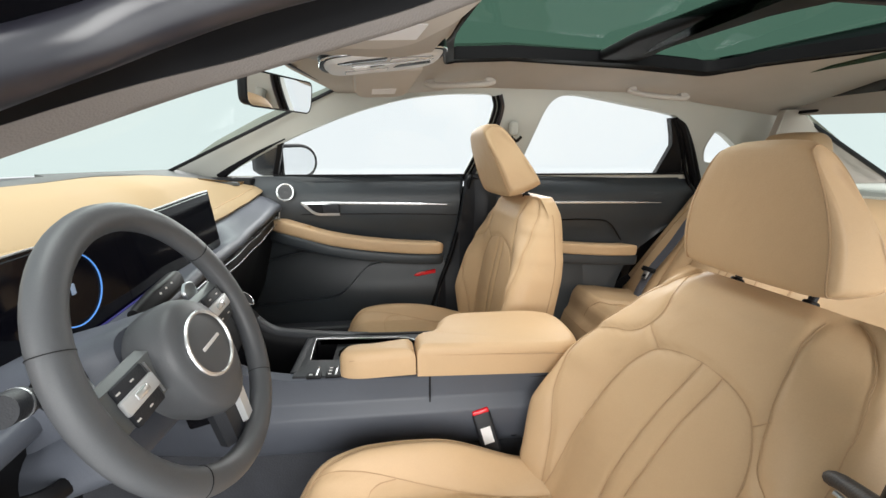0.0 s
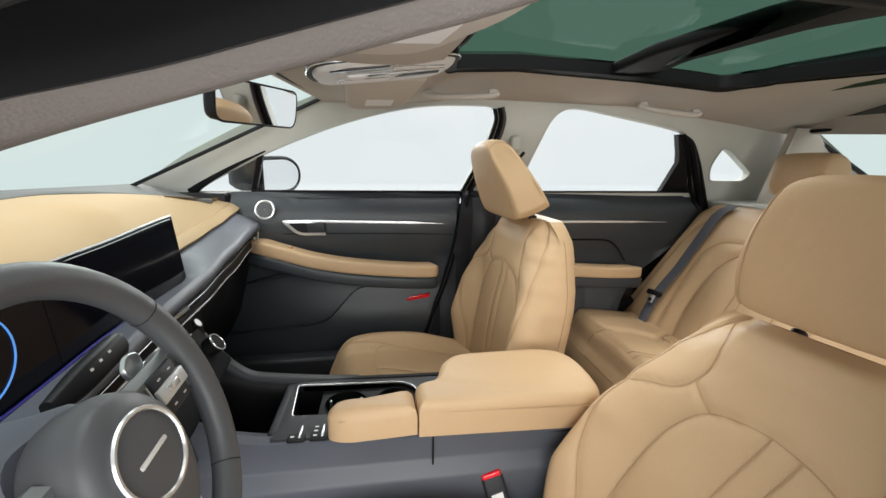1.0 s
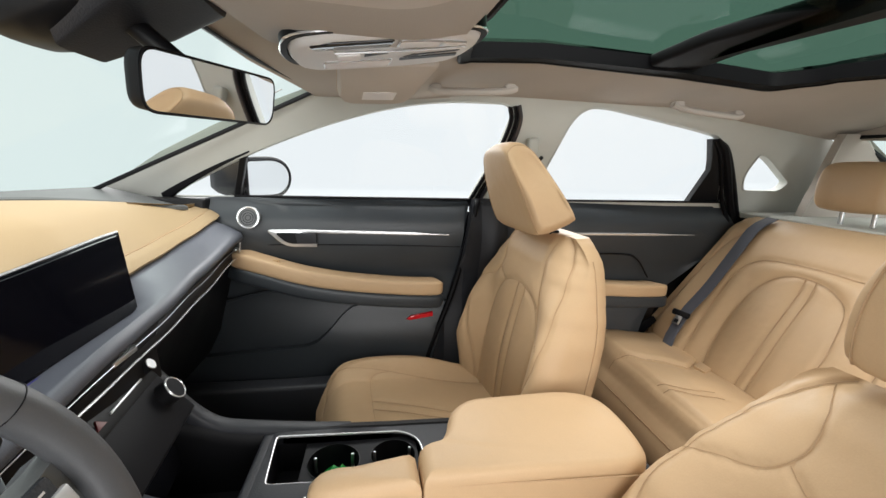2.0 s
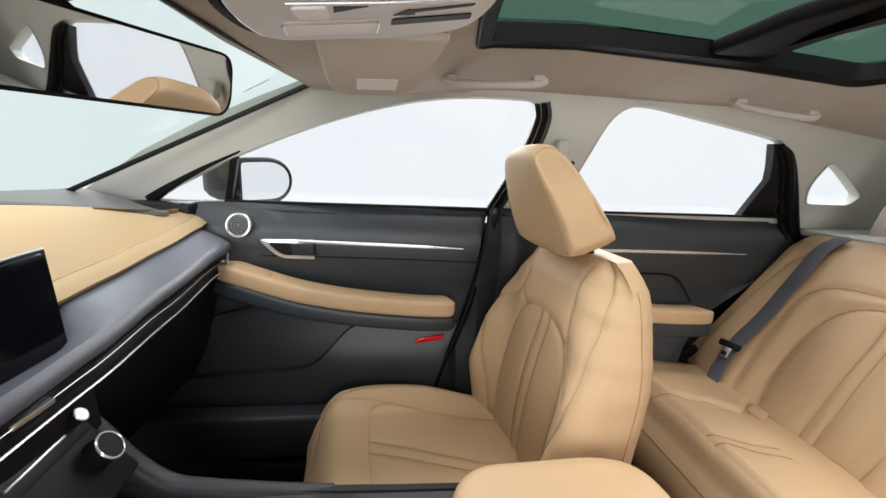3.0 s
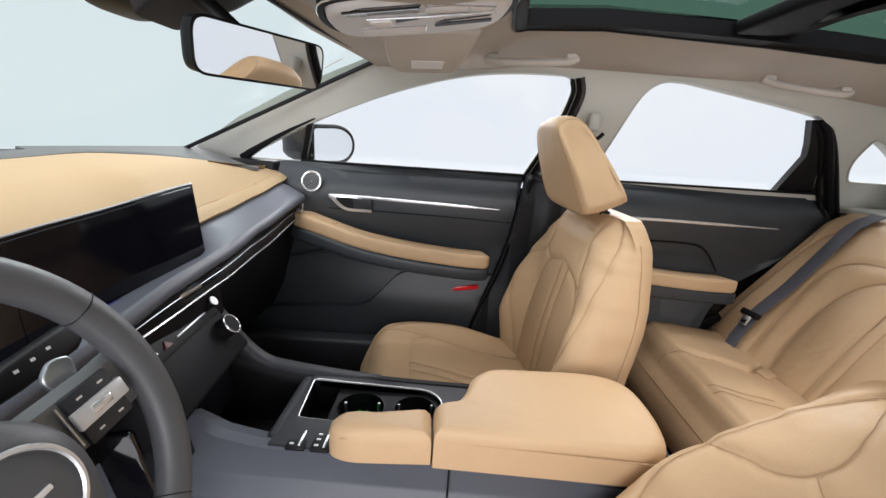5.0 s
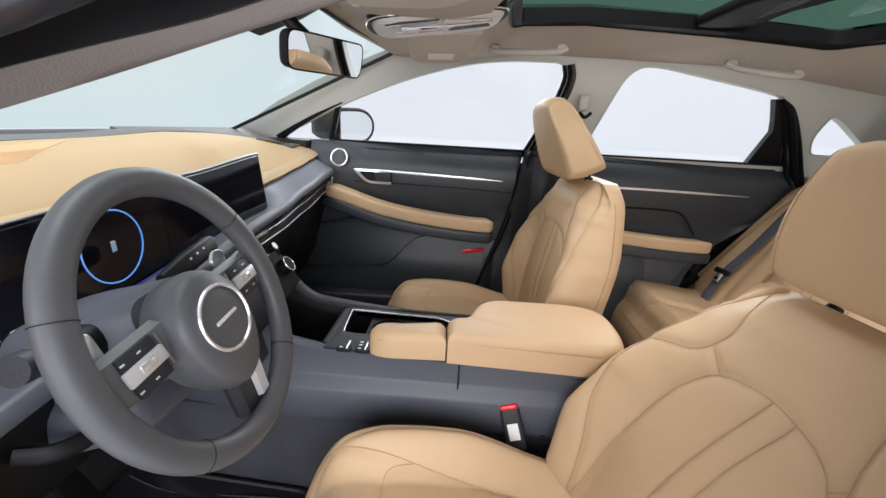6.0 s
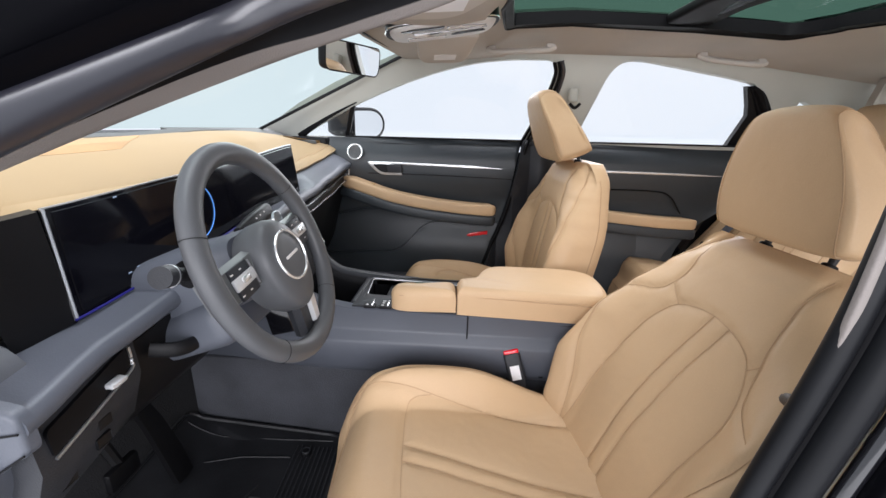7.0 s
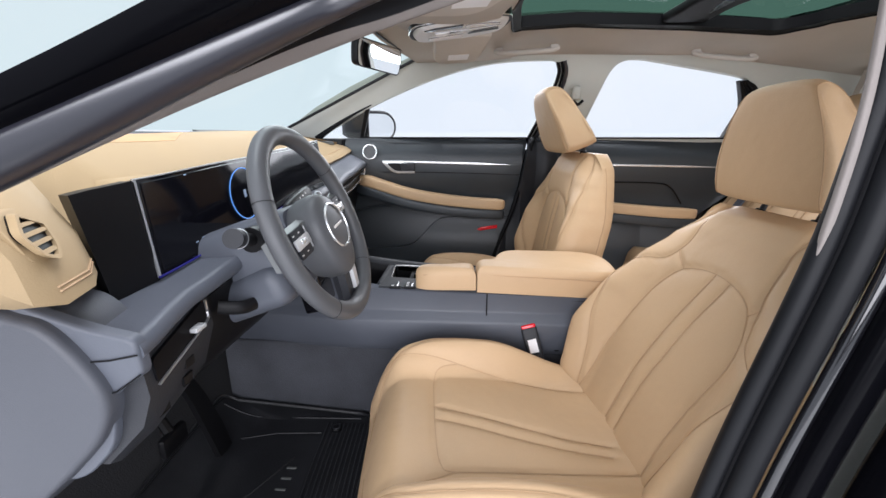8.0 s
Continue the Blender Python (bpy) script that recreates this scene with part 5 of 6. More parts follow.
for i, y in enumerate(BY):
    f = [rback(t, y) + Vector((0.88, 0, -0.47)) * sink[i][j] for j, t in enumerate(BT)]
    loops.append(f + [Vector((1.42, y, 0.905)), Vector((1.44, y, 0.88)), Vector((1.25, y, 0.42)), Vector((1.06, y, 0.40))])
rb = part("bench_back", rings(loops), TAN, bench, sharp=70)
for ln in RC_SEAMS:
    part("seam", tube([rcush(t, y) + Vector((0, 0, -0.0058)) for t, y in ln], 0.0011, 5), SEAM, rc)
for ln in RB_SEAMS:
    part("seam", tube([rback(t, y) + Vector((0.88, 0, -0.47)) * 0.0088 for t, y in ln], 0.0012, 5, (0.2, 0.9, 0.4)), SEAM, rb)
part("seam", tube([(0.7345, BY[i], 0.332) for i in range(4, NY - 3, 3)], 0.0014, 5), SEAM, rc)
flap = part("anchor_flap", prism(round_poly([(0.988, 1.410), (1.066, 1.468), (1.078, 1.424), (0.993, 1.366)], 0.008), lambda u, v, d: (u, v, rcush((u - 0.755) / 0.305, v).z + d), -0.006, 0.0045, 0.003), TAN, bench, "small stitched anchor flap")
part("stitching", tube([(u, v, rcush((u - 0.755) / 0.305, v).z + 0.0046) for u, v in ((1.060, 1.458), (1.025, 1.428), (0.998, 1.407), (1.002, 1.380), (1.030, 1.397), (1.066, 1.420))], 0.0009, 5), SEAM, flap)
rh = thing("rear_headrest", (1.42, 1.36, 0.92), "tan leather rear headrest on chrome posts", "headrest")
loops = []
for y, k in ((-0.132, 0.70), (-0.127, 0.86), (-0.112, 0.96), (-0.07, 1.0), (0, 1.02), (0.07, 1.0), (0.112, 0.96), (0.127, 0.86), (0.132, 0.70)):
    loops.append([(1.43 + p.x * k, 1.366 + 0.72 * y - 0.1 * p.x, 1.032 + 1.2 * p.y * k) for p in spline([(-0.050, -0.055), (-0.060, 0.0), (-0.045, 0.052), (-0.01, 0.066), (0.035, 0.05), (0.055, -0.01), (0.045, -0.055), (0.0, -0.062)], 4, True)])
part("headrest_pad", rings(loops), TAN, rh, sharp=70)
for k in (-1, 1):
    part("headrest_post", tube([(1.435, 1.366 + 0.045 * k, z) for z in (0.90, 0.95, 1.0)], 0.007, 10, (1, 0, 0)), CHROME, rh)
belt = thing("rear_seat_belt", (1.2, 1.6, 0.45), "dark grey rear seat belt with buckle tongue", "seat belt")
BELTY = [(-0.03, 1.592), (0.24, 1.603), (0.50, 1.578), (1.0, 1.556)]
bp_ = [rback(t, interp(t, BELTY)) + Vector((-0.012, 0, 0.008)) for t in [-0.03 + 1.02 * i / 20 for i in range(21)]]
part("webbing", sweep(bp_, rrect(0.048, 0.0025, 0.001, 2), (-0.88, 0, 0.47)), WEB, belt)
tg = rback(0.190, 1.602) + Vector((-0.02, 0, 0.012))
tm = Matrix.Translation(tg) @ pose(0, 0, 0, 0, 30, 12)
part("tongue_holder", box(-0.008, 0.006, -0.034, 0.034, 0.012, 0.034, 0.005, 2, tm), BLACK, belt)
part("tongue", box(-0.006, 0.0, -0.014, 0.014, -0.022, 0.014, 0.003, 2, tm), SILVER, belt)
part("tongue_slot", box(-0.0075, 0.001, -0.008, 0.008, -0.016, -0.002, 0.002, 2, tm), BLACK, belt)
bkr = thing("rear_belt_anchor", (1.05, 1.74, 0.40), "dark belt anchor at the end of the rear bench", "seat belt")
part("anchor_strap", sweep(spline([(1.02, 1.755, 0.40), (1.04, 1.745, 0.44), (1.075, 1.73, 0.47)], 6), rrect(0.04, 0.01, 0.003), (0, 1, 0)), RUBBER, bkr)

# ================= steering wheel and column =================
HUB = Vector((-0.2755, 0.495, 0.802))
nW = Vector((0.9327, -0.0407, 0.358)).normalized()
hW = Vector((0, 1, 0)) - nW * nW.y
hW.normalize()
uW = nW.cross(hW)
WM = Matrix(((hW.x, uW.x, nW.x, HUB.x), (hW.y, uW.y, nW.y, HUB.y), (hW.z, uW.z, nW.z, HUB.z), (0, 0, 0, 1)))
wheel = thing("steering_wheel", WM @ pose(0, 0, 0, 0, 0, 6), "grey leather steering wheel with round hub and silver ring", "steering wheel")
RR = 0.152
SPOKE = mat("satin_grey_spoke", (0.16, 0.168, 0.17), 0.42, metal=0.3, spot=0.08)


def rim_path(a0, a1, n):
    return [Vector((RR * math.cos(a0 + (a1 - a0) * i / n), RR * 1.12 * math.sin(a0 + (a1 - a0) * i / n), 0)) for i in range(n + 1)]


part("rim", sweep(rim_path(0, 2 * math.pi * 71 / 72, 71), circle(0.0175, 16, 0.0155), (0, 0, 1), closed=True), WHEELG, wheel, "grey leather rim", local=True)
for deg in (152, 28, 228, 312):
    a = radians(deg)
    c = Vector((RR * math.cos(a), RR * 1.12 * math.sin(a), 0))
    d1, d2 = Vector((math.cos(a), math.sin(a), 0)), Vector((0, 0, 1))
    part("rim_seam", tube([c + d1 * 0.0178 * math.cos(b) + d2 * 0.0158 * math.sin(b) for b in [2 * math.pi * i / 20 for i in range(20)]], 0.0005, 5, (0.3, 0.5, 0.8), True), BLACK, wheel, local=True)
hub = part("hub", rings([[Vector((x * k, y * k - 0.016, z)) for x, y in [(0.060 * math.cos(a) * (1.0 if math.sin(a) > 0 else 1.0 + 0.06 * math.sin(a)), 0.070 * math.sin(a) * (1.0 if math.sin(a) > 0 else 1.28)) for a in [2 * math.pi * i / 40 for i in range(40)]]] for k, z in ((0.90, -0.04), (1.0, -0.02), (1.02, 0.004), (0.98, 0.016), (0.90, 0.024), (0.70, 0.029), (0.35, 0.032))]), WHEELG, wheel, "round grey airbag hub", local=True, sharp=60)
part("hub_ring", sweep([Vector((0.041 * math.cos(a), 0.041 * math.sin(a) - 0.012, 0.0315)) for a in [2 * math.pi * i / 48 for i in range(48)]], circle(0.0024, 6), (0, 0, 1), closed=True), CHROME, hub, "silver ring", local=True)
part("hub_bar", box(-0.020, 0.020, -0.0142, -0.0098, 0.030, 0.0340, 0.001, 2), WHITEP, hub, "small silver bar", local=True)
for k in (-1, 1):
    part("side_spoke", rings([[Vector((k * x, y, z)) for y, z in ((-h - 0.006, zf - 0.012), (-h, zf), (h, zf), (h + 0.006, zf - 0.012), (h, zf - 0.03), (-h, zf - 0.03))] for x, h, zf in ((0.050, 0.024, 0.001), (0.090, 0.024, 0.002), (0.120, 0.023, 0.000), (0.142, 0.024, -0.004))]), SPOKE, wheel, "satin grey spoke", local=True)
    kb = part("key_block", box(k * 0.096 - 0.023, k * 0.096 + 0.023, -0.026, 0.024, 0.0, 0.0065, 0.003, 2), CHAR, wheel, "dark steering-wheel key block", local=True)
    part("key_bar", box(k * 0.097 - 0.026, k * 0.097 + 0.026, -0.009, 0.009, 0.004, 0.0095, 0.002, 2), SPOKEC, kb, local=True)
    part("key_roller", box(k * 0.096 - 0.010, k * 0.096 + 0.010, -0.004, 0.005, 0.007, 0.0115, 0.002, 2), CHROME, kb, local=True)
    for dx, dy in ((-0.015, 0.016), (0.006, 0.016), (-0.015, -0.018), (0.006, -0.018)):
        part("key_mark", box(k * 0.101 + dx - 0.0025, k * 0.101 + dx + 0.0025, dy - 0.0009, dy + 0.0009, 0.006, 0.0071, 0, 1), WHITEP, kb, local=True)
    part("spoke_joint", tube([Vector((k * 0.068, y, 0.004)) for y in (-0.020, 0.0, 0.020)], 0.0014, 5, (1, 0, 0)), SILVER, wheel, local=True)
a = radians(274)
d, q = Vector((math.cos(a), math.sin(a), 0)), Vector((-math.sin(a), math.cos(a), 0))
low = part("lower_spoke", rings([[d * r + q * s_ + Vector((0, 0, z - 0.02 + 0.02 * (0.15 - r) / 0.08)) for s_, z in ((-w_, 0.0), (-w_ * 0.8, 0.013), (w_ * 0.8, 0.013), (w_, 0.0), (w_ * 0.7, -0.014), (-w_ * 0.7, -0.014))] for r, w_ in ((0.055, 0.032), (0.10, 0.028), (0.156, 0.026))]), CHAR, wheel, local=True)
part("spoke_cover", rings([[d * r + q * (s_ + 0.014) + Vector((0, 0, z - 0.006 + 0.02 * (0.15 - r) / 0.08)) for s_, z in ((-w_, 0.0), (-w_ * 0.8, 0.008), (w_ * 0.8, 0.008), (w_, 0.0))] for r, w_ in ((0.075, 0.012), (0.11, 0.011), (0.148, 0.010))]), SPOKEC, low, "silver spoke cover", local=True)
col = thing("steering_column", WM, "grey steering column shroud with black stalks", "steering column")
part("shroud", rings([[Vector((x * k + ox, y * k2 + oy, z)) for x, y in rrect(0.12, 0.11, 0.035, 6)] for k, k2, ox, oy, z in ((0.85, 0.85, 0, 0.0, -0.035), (1.0, 1.0, 0, -0.004, -0.05), (1.12, 1.05, 0, -0.006, -0.09), (1.25, 1.1, 0, -0.004, -0.15), (1.25, 1.1, 0, 0.0, -0.26))]), GREY, col, "grey column shroud", local=True, sharp=50)
st = part("stalk", tube(spline([(-0.05, 0.02, -0.085), (-0.085, 0.022, -0.083), (-0.115, 0.03, -0.078), (-0.138, 0.034, -0.073)], 6), 0.011, 12), BLACK, col, "black light stalk", local=True)
part("stalk_collar", tube([(-0.06, 0.02, -0.085), (-0.085, 0.021, -0.084)], 0.022, 14), BLACK, st, local=True)
part("stalk_end", tube([(-0.118, 0.031, -0.077), (-0.125, 0.0325, -0.076), (-0.140, 0.035, -0.072), (-0.143, 0.0355, -0.071)], 0.0158, 18), CHAR, st, "round switch end", local=True)
part("stalk_ring", tube([(-0.1225, 0.0318, -0.0765), (-0.1240, 0.0321, -0.0762)], 0.0164, 18), SILVER, st, local=True)
st2 = part("stalk", rings([[Vector((0.05 + x, 0.045 + 0.16 * x + y, -0.075 + z)) for y, z in rrect(0.030 * k, 0.022 * k, 0.008, 3)] for x, k in ((0.0, 0.7), (0.03, 0.9), (0.05, 1.0), (0.11, 1.0), (0.118, 0.8))]), BLACK, col, "black wiper stalk", local=True)
for k in range(3):
    part("stalk_mark", box(0.10 + 0.016 * k, 0.104 + 0.016 * k, 0.056 + 0.003 * k, 0.059 + 0.003 * k, -0.066, -0.0635, 0, 1), WHITEP, st2, local=True)
part("paddle", prism(round_poly([(0.085, 0.045), (0.100, 0.060), (0.118, 0.056), (0.114, 0.030), (0.096, 0.024)], 0.008), lambda u, v, d: (u, v, d), -0.028, -0.022, 0.002), SILVER, col, "silver shift paddle", local=True)
part("paddle", prism(round_poly([(-0.105, 0.045), (-0.125, 0.040), (-0.13, -0.02), (-0.115, -0.045), (-0.10, -0.03)], 0.01), lambda u, v, d: (u, v, d), -0.028, -0.022, 0.002), SILVER, col, "silver shift paddle", local=True)
part("tilt_lever", sweep(spline([(-0.415, 0.375, 0.684), (-0.385, 0.395, 0.676), (-0.372, 0.43, 0.676), (-0.372, 0.466, 0.690)], 6), circle(0.007, 10, 0.012)), BLACK, col, "black column lever")
part("lower_cover", box(-0.085, 0.078, -0.112, -0.03, -0.30, -0.070, 0.030, 5), GREY, col, local=True)

# ================= roof fittings =================
irm = thing("rear_view_mirror", (-0.23, 0.87, 1.15), "frameless interior mirror hung from the windscreen", "mirror")
MC = Vector((-0.226, 0.872, 1.150))
mh = Vector((0.055, 0.262, 0.018)).normalized()
mn = Vector((0.93, -0.20, -0.13))
mn = (mn - mh * mn.dot(mh)).normalized()
mu = mn.cross(mh)
MM = Matrix(((mh.x, mu.x, mn.x, MC.x), (mh.y, mu.y, mn.y, MC.y), (mh.z, mu.z, mn.z, MC.z), (0, 0, 0, 1)))
MO = round_poly([(-0.128, -0.020), (-0.118, -0.028), (0.118, -0.034), (0.132, -0.02), (0.134, 0.022), (0.125, 0.032), (-0.120, 0.030), (-0.130, 0.02)], 0.012, 4)
part("mirror_housing", prism(MO, lambda u, v, d: MM @ Vector((u, v, d)), 0.0, -0.020, 0.012), BLACK, irm)
part("mirror_rim", sweep([MM @ Vector((u, v, 0.001)) for u, v in MO], circle(0.0018, 6), (1, 0, 0.1), closed=True), RUBBER, irm)
part("mirror_glass", prism([(u * 0.985, v * 0.96) for u, v in MO], lambda u, v, d: MM @ Vector((u, v, d)), -0.002, 0.0018), MIRROR, irm, "silver mirror glass")
part("mirror_arm", tube(spline([(-0.25, 0.868, 1.165), (-0.285, 0.865, 1.195), (-0.32, 0.865, 1.225)], 6), 0.012, 10, (0, 1, 0)), BLACK, irm)
camb = thing("camera_module", (-0.36, 0.86, 1.22), "black sensor housing behind the mirror on the windscreen", "sensor housing")
part("housing", rings([[(x, 0.86 + y * w, z + zz * h) for y, zz in round_poly([(-1, 1), (-0.85, -0.6), (-0.4, -1), (0.4, -1), (0.85, -0.6), (1, 1)], 0.25, 3)] for x, w, z, h in ((-0.425, 0.045, 1.197, 0.006), (-0.412, 0.058, 1.202, 0.014), (-0.38, 0.070, 1.214, 0.024), (-0.32, 0.072, 1.240, 0.026), (-0.285, 0.060, 1.262, 0.018))]), BLACK, camb)
part("housing_cover", rings([[(x, 0.868 + y * w, z + zz * h) for y, zz in round_poly([(-1, 1), (-0.8, -1), (0.8, -1), (1, 1)], 0.3, 3)] for x, w, z, h in ((-0.37, 0.05, 1.195, 0.012), (-0.30, 0.085, 1.235, 0.016), (-0.24, 0.095, 1.265, 0.010))]), CHAR, camb)
LM = pose(-0.30, 1.40, 1.225, 0, -28, YAW)
lab = part("toll_label", box(-0.03, 0.03, -0.004, 0.004, 0.0, 0.001, 0), PAPER)
lab.matrix_basis = LM
tagged(lab, "narrow white strip label on the windscreen", "label")

oh = thing("overhead_console", (-0.02, 0.93, 1.27), "pale grey overhead console with map lights and switches", "overhead console")
OM = Matrix.Translation((-0.022, 0.872, 1.242)) @ pose(0, 0, 0, 2, -8, YAW) @ Matrix.Diagonal((0.86, 1.0, 1, 1))
OUT = round_poly([(-0.135, -0.082), (-0.15, 0.0), (-0.135, 0.082), (0.02, 0.098), (0.118, 0.072), (0.128, 0.0), (0.118, -0.072), (0.02, -0.098)], 0.035, 4)
om = lambda u, v, d: OM @ Vector((u, v, d))
part("console_frame", outline_band([(u * 1.06, v * 1.06) for u, v in OUT], 0.008, om, 0.0, -0.028), RUBBER, oh)
part("console_rim", sweep([om(u * 1.06, v * 1.06, -0.026) for u, v in OUT], circle(0.0016, 6), closed=True), CHROME, oh, "thin chrome rim")
part("console_body", prism(OUT, om, 0.02, -0.036, 0.014), WHITEP, oh, "pale grey moulded body")
part("smoked_slot", prism(round_poly([(-0.118, -0.070), (-0.112, -0.052), (-0.012, -0.052), (-0.010, -0.084), (-0.09, -0.080)], 0.006), om, -0.03, -0.0372, 0.002), GLOSS, oh, "dark glossy recess")
for o in ([(-0.004, -0.085), (-0.004, -0.056), (0.085, -0.050), (0.092, -0.064), (0.03, -0.082)], [(-0.10, 0.012), (-0.10, 0.046), (0.0, 0.050), (0.0, 0.012)]):
    part("map_light", prism(round_poly(o, 0.005), om, -0.03, -0.0392, 0.002), PAPER, oh, "white map light lens")
    part("lens_edge", sweep([om(u, v, -0.038) for u, v in round_poly(o, 0.005)], circle(0.0012, 5), closed=True), CHROME, oh)
part("switch_slot", prism(round_poly([(0.014, 0.012), (0.100, 0.002), (0.103, 0.018), (0.014, 0.030)], 0.004), om, -0.03, -0.0372), BLACK, oh, "dark slot")
part("lens_tick", box(0.052, 0.058, -0.076, -0.058, -0.0402, -0.038, 0.001, 1, OM), SILVER, oh)
bar = part("switch_bar", prism(round_poly([(-0.088, -0.046), (-0.082, -0.012), (0.01, -0.004), (0.088, -0.030), (0.096, -0.044), (0.0, -0.044)], 0.008), om, -0.03, -0.0405, 0.003), WHITEP, oh, "raised pale switch bar")
part("switch_cap", prism(round_poly([(-0.084, -0.043), (-0.080, -0.015), (-0.050, -0.012), (-0.052, -0.043)], 0.005), om, -0.036, -0.0425, 0.002), PAPER, bar)
part("switch_notch", prism([(-0.046, -0.042), (-0.046, -0.028), (-0.014, -0.040)], om, -0.036, -0.0412), BLACK, bar)
part("switch_notch", prism([(0.012, -0.014), (0.026, -0.030), (0.034, -0.016)], om, -0.036, -0.0412), BLACK, bar)
part("switch_slot", prism(round_poly([(0.028, -0.020), (0.088, -0.034), (0.090, -0.040), (0.026, -0.027)], 0.002), om, -0.036, -0.0412), BLACK, bar)
part("switch_trim", tube([om(-0.086, -0.048, -0.0395), om(0.0, -0.046, -0.040), om(0.096, -0.046, -0.039)], 0.0012, 6), CHROME, bar)


def visor(m, label, o, lab_at, lab_size):
    v = thing("sun_visor", m, label, "sun visor", "sun visors")
    b = part("visor_board", prism(o, lambda u, w, d: (u, w, d), 0.012, -0.012, 0.009), VISORC, v, local=True)
    part("visor_label", prism(rrect(*lab_size, 0.002, 2), lambda u, w, d: (u + lab_at[0], w + lab_at[1], d), -0.011, -0.0128), PAPER, b, "white warning label without readable print", local=True)
    part("visor_edge", sweep([(u * 0.995, w * 0.995, -0.003) for u, w in o], circle(0.0012, 5), closed=True), SEAM, b, local=True)
    return v


VISOR_P = round_poly([(-0.078, -0.15), (-0.078, 0.06), (-0.060, 0.122), (0.060, 0.122), (0.075, 0.05), (0.080, -0.15)], [0.01, 0.05, 0.025, 0.025, 0.05, 0.01])
VISOR_D = round_poly([(-0.085, -0.17), (-0.085, 0.135), (0.02, 0.160), (0.055, 0.12), (0.085, 0.0), (0.085, -0.17)], [0.02, 0.03, 0.03, 0.03, 0.03, 0.02])
visor(Matrix.Translation((-0.036, 1.126, 1.216)) @ pose(0, 0, 0, -5, -3, YAW), "beige passenger sun visor folded up with white label", VISOR_P, (0.002, 0.045), (0.064, 0.058))
dv = visor(Matrix.Translation((-0.015, 0.485, 1.180)) @ pose(0, 0, 0, 4, -4, YAW), "beige driver's sun visor folded up with white label", VISOR_D, (0.018, 0.035), (0.062, 0.085))
part("visor_clip", tube([(-0.075, 0.12, -0.004), (-0.078, 0.150, 0.002), (-0.078, 0.175, 0.02)], 0.010, 10), LINER, dv, local=True)


def grab(p0, p1, label):
    p0, p1 = Vector(p0), Vector(p1)
    g = thing("grab_handle", (p0 + p1) / 2, label, "grab handle", "grab handles")
    d = (p1 - p0)
    out = Vector((0, -0.009, -0.011))
    part("grip", sweep(spline([p0 + d * 0.02, p0 + d * 0.10 + out * 0.75, p0 + d * 0.22 + out, p0 + d * 0.5 + out * 1.1, p0 + d * 0.78 + out, p0 + d * 0.90 + out * 0.75, p0 + d * 0.98], 6), rrect(0.026, 0.016, 0.007), (0, 0.5, -1)), LINER, g)
    for k in (0.08, 0.92):
        c = p0 + d * k
        part("handle_mount", box(c.x - 0.014, c.x + 0.014, c.y - 0.012, c.y + 0.020, c.z - 0.010, c.z + 0.010, 0.006, 3), LINER, g)


grab((0.09, 1.440, 1.268), (0.325, 1.420, 1.276), "beige folding grab handle over the front door")
grab((0.815, 1.455, 1.262), (1.045, 1.450, 1.240), "beige folding grab handle over the rear door")

# door mirror outside
dm = thing("door_mirror", (-0.40, 1.80, 0.96), "black passenger door mirror reflecting white studio", "door mirror")
DMM = Matrix.Translation((-0.435, 1.835, 1.008)) @ pose(0, 0, 0, 0, 0, -27)  # local x out of the glass, y outboard
DMO = round_poly([(-0.108, -0.066), (-0.108, 0.062), (0.045, 0.068), (0.108, 0.030), (0.108, -0.030), (0.055, -0.068)], [0.015, 0.02, 0.05, 0.04, 0.04, 0.04], 4)
part("mirror_shell", rings([[DMM @ Vector((x, y * k + 0.01 * (1 - k), z * k)) for y, z in DMO] for k, x in ((0.42, -0.205), (0.66, -0.190), (0.86, -0.14), (1.0, -0.075), (1.06, -0.02), (1.07, 0.002), (1.03, 0.008), (0.92, 0.008))]), BLACK, dm, "black shell")
part("mirror_rim", sweep([DMM @ Vector((0.006, y * 0.975, z * 0.975)) for y, z in DMO], circle(0.0085, 8), (1, 0, 0), closed=True), RUBBER, dm)
part("mirror_glass", rings([[DMM @ Vector((x, y * k, z * k)) for y, z in DMO] for k, x in ((0.94, 0.0085), (0.93, 0.0105))]), MIRROR, dm)
part("mirror_foot", tube([(-0.50, 1.73, 0.955), (-0.49, 1.77, 0.965), (-0.47, 1.81, 0.98)], 0.02), BLACK, dm)
part("window_channel", sweep(spline([(u, side_y(u, v) - 0.002, v) for u, v in ((-0.71, 0.948), (-0.655, 0.982), (-0.545, 1.040), (-0.43, 1.093))], 6), rrect(0.022, 0.016, 0.005), (0, 1, 0), [1.35 - 1.15 * i / 18 for i in range(19)]), RUBBER, fdoor)
part("window_divider", sweep([(u, side_y(u, v) + 0.012, v) for u, v in ((-0.502, 0.945), (-0.488, 0.985), (-0.470, 1.03), (-0.452, 1.078))], rrect(0.020, 0.020, 0.005), (0, 1, 0)), BLACK, fdoor, "black bar between corner glass and door window")

# ================= driver's door opening =================
frame_d = thing("door_frame", (-0.1, 0.10, 0.2), "black driver's door opening with rubber seals and grey trim", "door frame", kind="structure")
AP = spline([(-0.395, -0.026, 0.872), (-0.27, 0.146, 0.978), (-0.17, 0.296, 1.058), (-0.085, 0.299, 1.086), (0.0, 0.286, 1.108), (0.15, 0.276, 1.150), (0.5, 0.26, 1.185)], 6)
SP = spline([(-0.34, -0.131, 0.868), (-0.25, 0.045, 0.973), (-0.163, 0.217, 1.075), (-0.085, 0.232, 1.110), (0.0, 0.232, 1.134), (0.15, 0.228, 1.176), (0.5, 0.22, 1.21)], 6)


